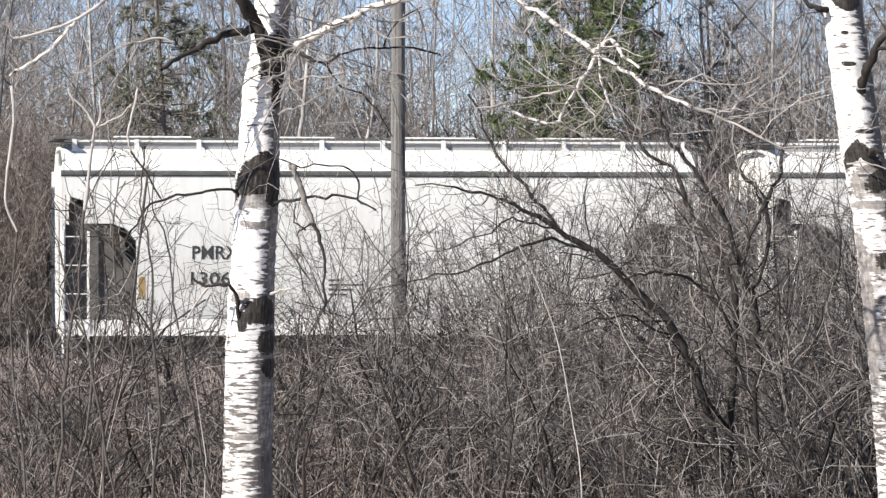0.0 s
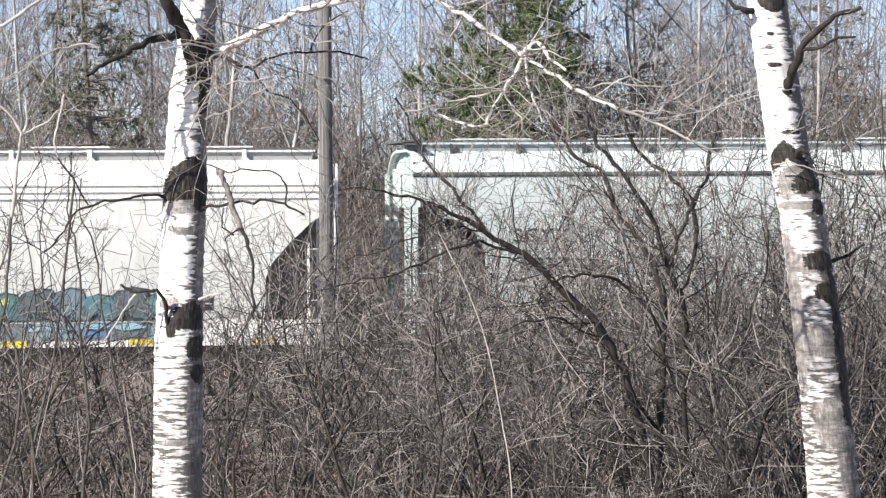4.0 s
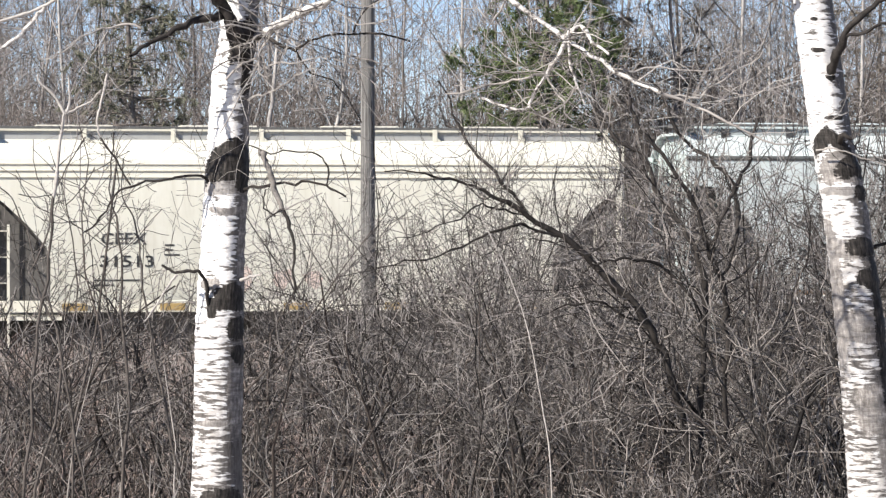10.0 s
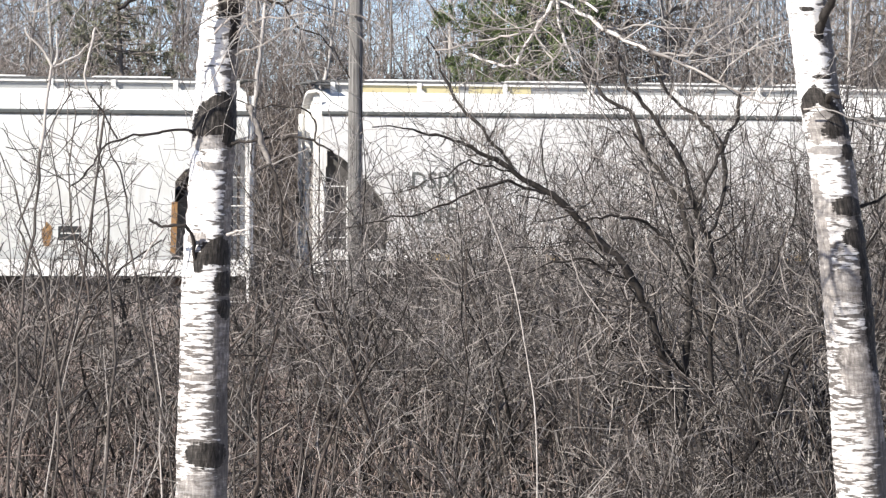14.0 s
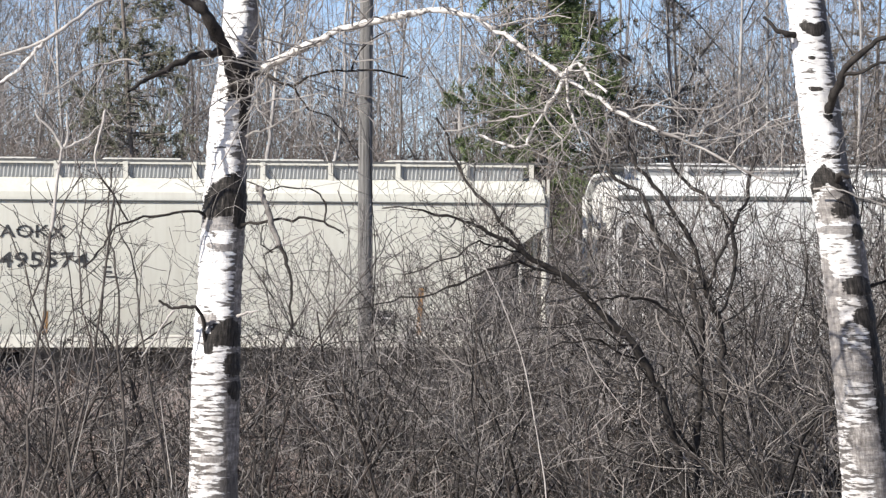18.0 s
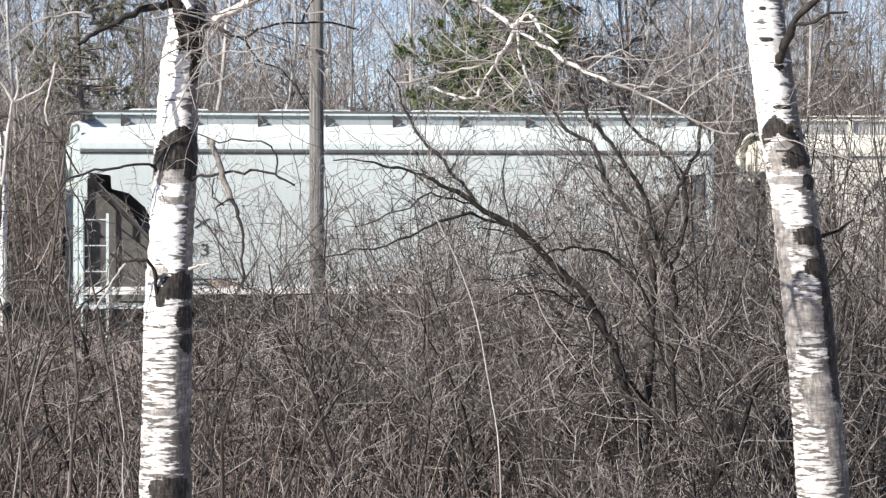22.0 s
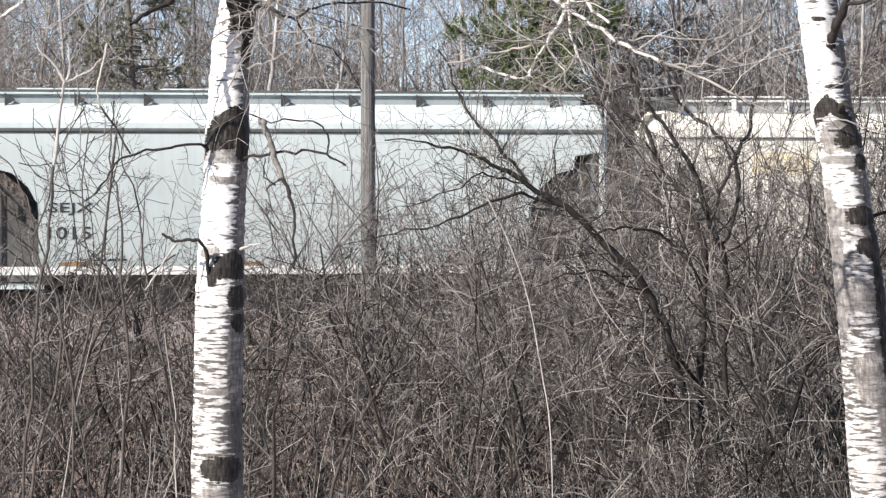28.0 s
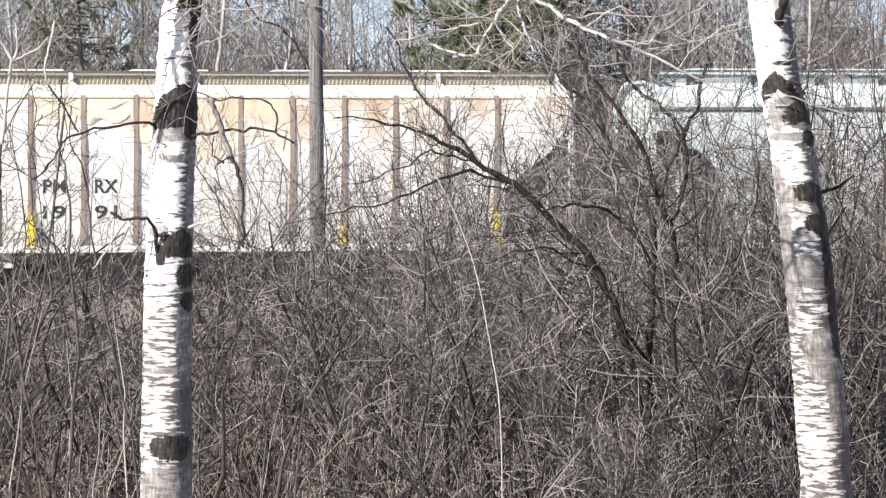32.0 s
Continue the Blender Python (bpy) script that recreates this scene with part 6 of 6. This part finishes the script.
def thicket():
    rng = np.random.default_rng(21)
    low = [shrub_meshes(rng, 2.0, 9, 110, M_STEM, M_HAZE_TWIG, 0.60, 0.17, 0.01, 0.10, 1.35, 0.28, 0.19) for _ in range(7)]
    red = [shrub_meshes(rng, 2.1, 11, 115, M_STEM, M_RED_TWIG, 0.45, 0.15, 0.02, 0.12, 1.2, 0.27, 0.17) for _ in range(5)]
    near = [shrub_meshes(rng, 2.6, 9, 115, M_STEM, M_GREY_TWIG, 0.58, 0.18, 0.00, 0.08, 1.05, 0.26, 0.21) for _ in range(6)]
    whips = [shrub_meshes(rng, 3.9, 5, 64, M_STEM, M_GREY_TWIG, 0.32, 0.20, 0.03, 0.25, 1.20, 0.20, 0.13) for _ in range(7)]
    tangle = [shrub_meshes(rng, 5.2, 6, 80, M_STEM, M_GREY_TWIG, 0.32, 0.17, 0.01, 0.40, 1.35, 0.22, 0.24) for _ in range(9)]
    stout = [shrub_meshes(rng, 3.3, 5, 42, M_STEM, M_DARK_TWIG, 0.50, 0.20, 0.02, 0.20, 1.75, 0.26, 0.20) for _ in range(6)]
    sparse = [shrub_meshes(rng, 4.4, 3, 26, M_STEM, M_GREY_TWIG, 0.30, 0.20, 0.02, 0.40, 1.5, 0.24, 0.13) for _ in range(5)]
    pale = [shrub_meshes(rng, 2.5, 4, 16, M_PALE_TWIG, M_PALE_TWIG, 0.40, 0.12, 0.01, 0.30, 0.75, 0.30, 0.18) for _ in range(3)]
    lattice = [shrub_meshes(rng, 5.6, 4, 95, M_STEM, M_HAZE_TWIG, 0.30, 0.16, 0.01, 0.52, 1.05, 0.22, 0.27) for _ in range(6)]
    rust = [shrub_meshes(rng, 2.4, 9, 115, M_STEM, M_RED_TWIG, 0.55, 0.17, 0.00, 0.08, 1.05, 0.26, 0.19) for _ in range(4)]
    rnd = random.Random(8)

    def stand(pick, x, y, size, label):
        if (Vector((x, y, 0)) - ORIGIN).dot(ACROSS) > -3.4:
            return
        turn = pose(x, y, ground_height(x, y), rnd.uniform(-6, 6), rnd.uniform(-6, 6), rnd.uniform(0, 360))
        set_shrub(rnd.choice(pick), turn @ Matrix.Diagonal((size, size, size, 1)), label, "thicket before the track", y < 30)

    far_spots = []
    y = 22.0
    while y < 57.5:
        half = y * 0.155 + 0.8
        gap = 1.40 + 0.016 * (y - 20)
        x = -half + rnd.random() * gap
        while x < half:
            u = x / (y * 0.1317)
            spot = (x + rnd.uniform(-0.3, 0.3), y + rnd.uniform(-0.5, 0.5))
            if abs(u - 0.15) < 0.55 and y > 24 and rnd.random() < 0.5:
                pass
            elif u < -0.1 and y < 36 and rnd.random() < 0.28:
                pass
            elif y > 43:
                far_spots.append(spot)
            elif y < 31 and u < -0.15 and rnd.random() < 0.55:
                stand(rust, *spot, rnd.uniform(0.85, 1.1), "leafless crooked reddish-brown shrub in a dense thicket")
            elif y < 31:
                stand(near, *spot, rnd.uniform(0.85, 1.1), "leafless crooked grey shrub in a dense thicket")
            elif u < -0.3 and rnd.random() < 0.8:
                stand(red, *spot, rnd.uniform(0.8, 1.1), "leafless reddish-brown shrub in a dense thicket")
            else:
                stand(low, *spot, rnd.uniform(0.75, 1.08), "leafless grey-brown shrub in a dense thicket")
            x += gap * rnd.uniform(0.8, 1.25)
        y += 1.6
    for i in range(35):
        y = 24.5 + 22 * rnd.random()
        u = 0.1 - 1.3 * rnd.random() ** 0.8
        stand(whips, u * y * 0.1317, y, rnd.uniform(0.70, 1.0), "leafless shrub of long upright whips")
    for i in range(44):
        y = 25.5 + 17 * rnd.random()
        u = rnd.choice((-0.02, 0.06, 0.16, 0.28, 0.12, -0.10, 0.62, 0.74, 0.82, 0.92, 1.0, 1.08)) + rnd.uniform(-0.06, 0.06)
        stand(tangle, u * y * 0.1317, y, rnd.uniform(0.70, 0.95) * (0.85 if u < 0.1 else 1.0), "tall tangled leafless shrub in a dense thicket")
    for i in range(20):
        y = rnd.uniform(20.8, 23.6)
        stand(near, rnd.uniform(0.30, 0.95) * y * 0.1317, y, rnd.uniform(0.7, 0.95), "leafless crooked grey shrub in a dense thicket")
    for i in range(12):
        y = rnd.uniform(20.5, 32)
        stand(tangle, rnd.uniform(0.90, 1.2) * y * 0.1317, y, rnd.uniform(0.75, 1.0), "tall tangled leafless shrub in a dense thicket")
    for i in range(34):
        y = 25 + 12 * rnd.random()
        stand(lattice, rnd.uniform(0.14, 1.10) * y * 0.1317, y, rnd.uniform(0.74, 0.98), "tall pale-twigged leafless shrub in a dense thicket")
    for x, y, size in ((-1.25, 42.0, 1.5), (-0.75, 41.0, 1.4), (-1.0, 38.5, 1.45), (-1.45, 40.0, 1.3), (-0.5, 39.0, 1.3)):
        stand(low, x, y, size, "leafless grey-brown shrub in a dense thicket")
    for i in range(12):
        y = rnd.uniform(24, 34)
        stand(sparse, rnd.uniform(-1.15, -0.45) * y * 0.1317, y, rnd.uniform(0.85, 1.05), "crooked dark-stemmed leafless shrub before the track")
    for i in range(44):
        y = 22 + 16 * rnd.random()
        stand(stout, (1.1 - 2.1 * rnd.random()) * y * 0.1317, y, rnd.uniform(0.7, 1.05), "stout dark crooked leafless shrub in a dense thicket")
    for i in range(30):
        y = 20 + 16 * rnd.random()
        u = rnd.uniform(-1.1, 1.1)
        stand(pale, u * y * 0.1317, y, rnd.uniform(0.8, 1.15), "pale dead shrub of few thin shoots")
    for i in range(12):
        y = rnd.uniform(26, 40)
        stand(lattice if i % 2 else whips, rnd.uniform(-0.20, 0.12) * y * 0.1317, y, rnd.uniform(0.55, 0.75), "leafless shrub of fine crossing twigs")
    for i in range(15):
        y = rnd.uniform(24, 36)
        stand(lattice if i % 3 else tangle, rnd.uniform(0.66, 1.0) * y * 0.1317, y, rnd.uniform(0.80, 1.0), "tall tangled leafless shrub in a dense thicket")
    for i in range(36):
        y = rnd.uniform(25, 40)
        stand(lattice if i % 3 == 0 else whips, (rnd.uniform(-0.30, 0.45) if i % 3 == 0 else rnd.uniform(-1.15, -0.25)) * y * 0.1317, y, rnd.uniform(0.74, 1.0), "leafless shrub of fine crossing twigs")
    far_spots = [p for p in far_spots if (Vector((*p, 0)) - ORIGIN).dot(ACROSS) < -3.6]
    brush_strip("far_brush", "dense leafless grey-brown brush beside the track", far_spots, 11, 44, M_HAZE_TWIG, 1.40, 9, 0.55, 0.18, 0.01, 0.10, 1.4, 0.32, 0.20)
    tall_spots = [p for p in far_spots if p[0] > -0.3 and rnd.random() < 0.14]
    brush_strip("far_saplings", "tall leafless saplings beside the track", tall_spots, 6, 45, M_HAZE_TWIG, 4.2, 10, 0.25, 0.11, 0.02, 0.25, 1.5, 0.26, 0.15)


thicket()


def dry_grass():
    """Matted dead grass over the open ground between the shrubs."""
    rng = np.random.default_rng(77)
    n = 22000
    y = 24 + 34 * rng.random(n)
    x = (rng.random(n) * 2 - 1) * (y * 0.16)
    keep = (y - 63 - x * 0.176) < -3.5
    x, y = x[keep], y[keep]
    n = len(x)
    base = np.stack([x, y, [ground_height(a, b) - 0.02 for a, b in zip(x, y)]], axis=1)
    way = np.stack([rng.normal(size=n) * 0.7, rng.normal(size=n) * 0.7, np.full(n, 0.8)], axis=1)
    blades = grow(rng, base, way, 0.25 + 0.55 * rng.random(n), 3, 0.26, -0.12)
    radii = (0.0042 + 0.005 * rng.random(n))[:, None] * np.linspace(1, 0.35, 3)[None]
    ob = new("dry_grass", tube_mesh("dry_grass", [(blades, radii, 3)], M_DRY_GRASS))
    tagged(ob, "pale matted dead grass between the shrubs", "grass", kind="stuff")


dry_grass()


def dead_weeds():
    """Upright brown stalks of dead weeds with short side shoots, dense on the open ground left of the tangled shrubs."""
    rng = np.random.default_rng(78)
    n = 14000
    y = 25 + 32 * rng.random(n) ** 0.9
    x = (rng.random(n) * 1.75 - 1.15) * (y * 0.135)
    keep = ((y - 63 - x * 0.176) < -3.8) & (rng.random(n) < np.clip(0.9 - x / (y * 0.135), 0.25, 1.0))
    x, y = x[keep], y[keep]
    n = len(x)
    base = np.stack([x, y, [ground_height(a, b) - 0.03 for a, b in zip(x, y)]], axis=1)
    way = np.stack([rng.normal(size=n) * 0.28, rng.normal(size=n) * 0.28, np.ones(n)], axis=1)
    a = grow(rng, base, way, 0.6 + 0.75 * rng.random(n), 4, 0.13, 0.02)
    ra = (0.0045 + 0.004 * rng.random(n))[:, None] * np.linspace(1, 0.5, 4)[None]
    b, rb = sprout(rng, a, ra, n * 2, 0.3, 1.0, 0.55, 0.35, 2, 0.18, 0.04, 0.7)
    ob = new("dead_weeds", tube_mesh("dead_weeds", [(a, ra, 3), (b, np.clip(rb, 0.003, 0.006), 3)], M_WEED))
    tagged(ob, "reddish-brown dead weeds on the open ground before the track", "weeds", kind="stuff")


dead_weeds()


# ---- woods behind the track ----
def bare_tree_meshes(rng, height, limbs, twigs, bark=None):
    trunk = grow(rng, np.array([[0, 0, -0.2]]), np.array([[0.04 * rng.normal(), 0.04 * rng.normal(), 1.0]]), np.array([height]), 14, 0.045, 0.03)
    rt = ((0.0024 + 0.003 * rng.random()) * height * np.linspace(1, 0.15, 14))[None]
    a, ra = sprout(rng, trunk, rt, limbs, 0.15, 0.97, 0.50, 0.26, 7, 0.14, 0.07, 0.5)
    ra = np.clip(ra, 0.008, 0.030)
    b, rb = sprout(rng, a, ra, twigs, 0.15, 1.0, 0.55, 0.42, 5, 0.19, 0.05, 0.5)
    rb = np.clip(rb, 0.0055, 0.012)
    c, rc = sprout(rng, b, rb, twigs * 2, 0.2, 1.0, 0.6, 0.5, 4, 0.19, 0.04, 0.6)
    rc = np.clip(rc, 0.0042, 0.0075)
    return (tube_mesh("trunk", [(trunk, rt, 8)], bark or M_FAR_BARK), tube_mesh("crown", [(a, ra, 4), (b, rb, 3), (c, rc, 3)], M_FAR_TWIG))


def conifer_meshes(rng, height, reach, whorls, needles, material, sparse=0.0, long_needle=0.10):
    trunk = grow(rng, np.array([[0, 0, -0.2]]), np.array([[0.0, 0.0, 1.0]]), np.array([height]), 16, 0.012, 0.02)
    rt = (0.0062 * height * np.linspace(1, 0.08, 16))[None]
    n = whorls * 6
    u = rng.random(n) ** 0.9 * 0.92 + 0.06
    ang = rng.random(n) * 2 * np.pi
    base = np.stack([np.zeros(n), np.zeros(n), u * height], axis=1)
    length = reach * (1 - u) ** 0.75 * (0.55 + 0.6 * rng.random(n)) + 0.15
    way = np.stack([np.cos(ang), np.sin(ang), 0.10 + 0.5 * (u - 0.4)], axis=1)
    a = grow(rng, base, way, length, 8, 0.06, -0.02)
    ra = (0.010 + 0.012 * length / reach)[:, None] * np.linspace(1, 0.3, 8)[None]
    b, rb = sprout(rng, a, ra, n * 7, 0.2, 1.0, 0.6, 0.38, 5, 0.10, -0.02, 0.5)
    rb = np.clip(rb, 0.004, 0.009)
    m = needles
    who = rng.integers(0, len(b), m)
    keep = rng.random(len(b)) > sparse
    who = who[keep[who]]
    m = len(who)
    f = rng.random(m) * 3.999
    i = f.astype(int)
    f = (f - i)[:, None]
    at = b[who, i] * (1 - f) + b[who, i + 1] * f
    along = unit(b[who, i + 1] - b[who, i])
    d = unit(along * 0.7 + rng.normal(size=(m, 3)) * 0.75 + np.array([0, 0, 0.1]))
    w = unit(np.cross(d, rng.normal(size=(m, 3)))) * 0.011
    tip = at + d * (long_needle * (0.6 + 0.8 * rng.random(m)))[:, None]
    v = np.stack([at - w, at + w, tip + w * 0.5], axis=1).reshape(-1, 3)
    faces = np.arange(3 * m).reshape(-1, 3)
    return (tube_mesh("trunk", [(trunk, rt, 8)], M_CONIFER_BARK), tube_mesh("crown_wood", [(a, ra, 4), (b, rb, 3)], M_CONIFER_BARK), quick_mesh("crown", v, faces, material, False))


def plant(name, meshes, m, label, category, group):
    ob = thing(name, m, label, category, group)
    for me in meshes:
        p = part(me.name.split(".")[0], me, None, ob)
        if p.name[:5] == "crown":
            tagged(p, kind="stuff")
    return ob


def pale_tree(x, y, label, points):
    """A slender tree through the given places over its foot."""
    ob = thing("bare_tree", pose(x, y, ground_height(x, y)), label, "tree", "woods behind the track")
    rng = np.random.default_rng(int(abs(x) * 100))
    line = crooked(points, rng, 0.03)
    radii = np.linspace(0.062, 0.022, len(line)) * (1 + 0.08 * rng.normal(size=len(line)))
    part("trunk", tube_mesh("trunk", [(line[None], radii[None], 8)], M_SLIM_BARK), None, ob)
    a, ra = sprout(rng, line[None], radii[None], 26, 0.45, 1.0, 0.5, 0.18, 8, 0.12, 0.08, 0.4)
    ra = np.clip(ra, 0.006, 0.016)
    b, rb = sprout(rng, a, ra, 110, 0.2, 1.0, 0.55, 0.45, 6, 0.15, 0.05, 0.5)
    tagged(part("crown", tube_mesh("crown", [(a, ra, 4), (b, np.clip(rb, 0.004, 0.009), 3)], M_FAR_TWIG), None, ob), kind="stuff")


def woods():
    rng = np.random.default_rng(33)
    rnd = random.Random(3)
    kinds = [bare_tree_meshes(rng, 14.0, 30, 230) for _ in range(9)]
    for i in range(88):
        y = 77 + 46 * (i / 88) ** 1.1 + rnd.uniform(-1, 1)
        half = y * 0.165
        x = rnd.uniform(-half, half)
        s = rnd.uniform(0.7, 1.15)
        m = pose(x, y, ground_height(x, y), rnd.uniform(-2.5, 2.5), rnd.uniform(-2.5, 2.5), rnd.uniform(0, 360)) @ Matrix.Diagonal((s, s, s, 1))
        plant("bare_tree", rnd.choice(kinds), m, "leafless grey tree in the woods behind the track", "tree", "woods behind the track")
    slim = [bare_tree_meshes(rng, 14.0, 16, 120, M_SLIM_BARK) for _ in range(2)]
    for x, y in ((-8.4, 78), (0.5, 82), (6.6, 78), (9.4, 77), (8.1, 84)):
        plant("bare_tree", rnd.choice(slim), pose(x, y, ground_height(x, y), rnd.uniform(-2, 2), rnd.uniform(-2, 2), rnd.uniform(0, 360)), "slender pale-barked leafless tree in the woods", "tree", "woods behind the track")
    pale_tree(-3.92, 74.0, "slender pale-barked leafless tree behind the track", [(0.0, 0.0, -0.1), (0.0, 0.0, 4.45), (0.08, 0.0, 5.32), (0.16, 0.0, 5.94), (0.21, 0.0, 6.44), (0.33, 0.0, 7.44), (0.44, 0.0, 8.18), (0.54, 0.0, 10.68), (0.64, 0.1, 13.18)])
    pale_tree(-2.63, 74.0, "crooked pale-barked leafless tree behind the track", [(0.0, 0.0, -0.1), (0.0, 0.0, 1.48), (0.03, 0.0, 2.16), (0.05, 0.0, 2.97), (0.14, 0.0, 3.47), (0.19, 0.0, 4.21), (0.24, 0.0, 4.96), (0.32, 0.0, 5.45), (0.41, 0.0, 5.95), (0.46, 0.0, 6.45), (0.51, 0.0, 7.44), (0.48, 0.0, 8.19), (0.58, 0.0, 10.69), (0.68, 0.1, 13.19)])
    spruce = conifer_meshes(rng, 15.0, 2.0, 34, 72000, M_SPRUCE, 0.22, 0.11)
    broad = conifer_meshes(rng, 15.0, 2.5, 24, 34000, M_DRY_NEEDLE, 0.45, 0.13)
    worn = conifer_meshes(rng, 15.0, 2.2, 30, 22000, M_DRY_NEEDLE, 0.35, 0.12)
    pine = conifer_meshes(rng, 14.5, 2.9, 40, 120000, M_PINE, 0.08, 0.15)
    for x, y, s, kind, label in (
        (-6.70, 74.5, 1.0, spruce, "sparse olive-green spruce among bare trees"),
        (2.15, 75.6, 1.0, pine, "bright green pine among bare trees"),
        (3.7, 78.5, 0.92, broad, "brownish olive spruce beside a green pine"),
        (3.0, 80, 1.1, worn, "brownish spruce behind a green pine"),
        (5.7, 80, 0.8, worn, "small half-bare brownish spruce among bare trees"),
        (10.4, 81, 0.95, worn, "brownish spruce at the edge of the woods"),
    ):
        m = pose(x, y, ground_height(x, y), 0, 0, rnd.uniform(0, 360)) @ Matrix.Diagonal((s, s, s, 1))
        plant("spruce_tree" if kind is not pine else "pine_tree", kind, m, label, "tree", "conifers behind the track")
    # undergrowth along the far side of the track
    edge = []
    for i in range(70):
        x = -12.8 + 25.6 * i / 69 + rnd.uniform(-0.3, 0.3)
        edge.append((x, 70.5 + 9 * rnd.random() + x * 0.176))
    brush_strip("undergrowth", "tall leafless brown brush at the edge of the woods", edge, 14, 46, M_BROWN_TWIG, 5.4, 8, 0.24, 0.10, 0.04, 0.10, 2.3, 0.34, 0.19)
    # tall brown brushwood that rises over the cars
    mound = [(rnd.uniform(a, b), rnd.uniform(75, 83)) for a, b, k in ((-5.6, -1.4, 30), (-12.5, -8.0, 18), (2.6, 7.0, 18), (7.5, 12.5, 20)) for _ in range(k)]
    brush_strip("brown_brush", "tall dense brown brushwood behind the track", mound, 7, 48, M_BROWN_TWIG, 8.0, 18, 0.26, 0.11, 0.03, 0.25, 1.5, 0.22, 0.18)
    deep = [(rnd.uniform(-17, 17), rnd.uniform(86, 104)) for _ in range(75)]
    brush_strip("deep_undergrowth", "hazy leafless brown brush deep in the woods", deep, 10, 47, M_BROWN_TWIG, 7.5, 6, 0.20, 0.10, 0.04, 0.10, 3.4, 0.36, 0.20)
    # the far wood, too dense to count
    n = 420
    base = np.stack([rng.uniform(-34, 34, n), rng.uniform(125, 190, n), np.zeros(n)], axis=1)
    a = grow(rng, base, np.tile([0, 0, 1.0], (n, 1)) + rng.normal(size=(n, 3)) * 0.04, rng.uniform(11, 19, n), 9, 0.04, 0.02)
    ra = (0.03 + 0.06 * rng.random(n))[:, None] * np.linspace(1, 0.15, 9)[None]
    b, rb = sprout(rng, a, ra, n * 14, 0.15, 1.0, 0.5, 0.24, 5, 0.15, 0.08, 0.4)
    rb = np.clip(rb, 0.009, 0.02)
    c, rc = sprout(rng, b, rb, n * 26, 0.2, 1.0, 0.55, 0.5, 3, 0.17, 0.05, 0.5)
    rc = np.clip(rc, 0.006, 0.009)
    far = new("far_woods", tube_mesh("far_woods", [(a, ra, 4), (b, rb, 3), (c, rc, 3)], M_FAR_TWIG))
    tagged(far, "dense leafless grey woods in the distance", "woods", kind="stuff")


woods()


# ---- what moves ----
def motions():
    times = [i * 0.5 for i in range(65)]
    for car, middle in CARS:
        rows = []
        for t in times:
            at = ORIGIN + ALONG * (run(t) + middle)
            rows.append((t, pose(at.x, at.y, RAIL_TOP, 0, 0, TURN)))
        walk(car, rows)
    # wheels roll, under a fifth of a turn between rows
    spins = [i * 0.1 for i in range(321)]
    turns = [math.degrees((run(t) - run(0)) / WHEEL_R) for t in spins]
    for wheels, dx in WHEELS:
        walk(wheels, [(t, pose(dx, 0, WHEEL_R, 0, a, 0)) for t, a in zip(spins, turns)])


motions()
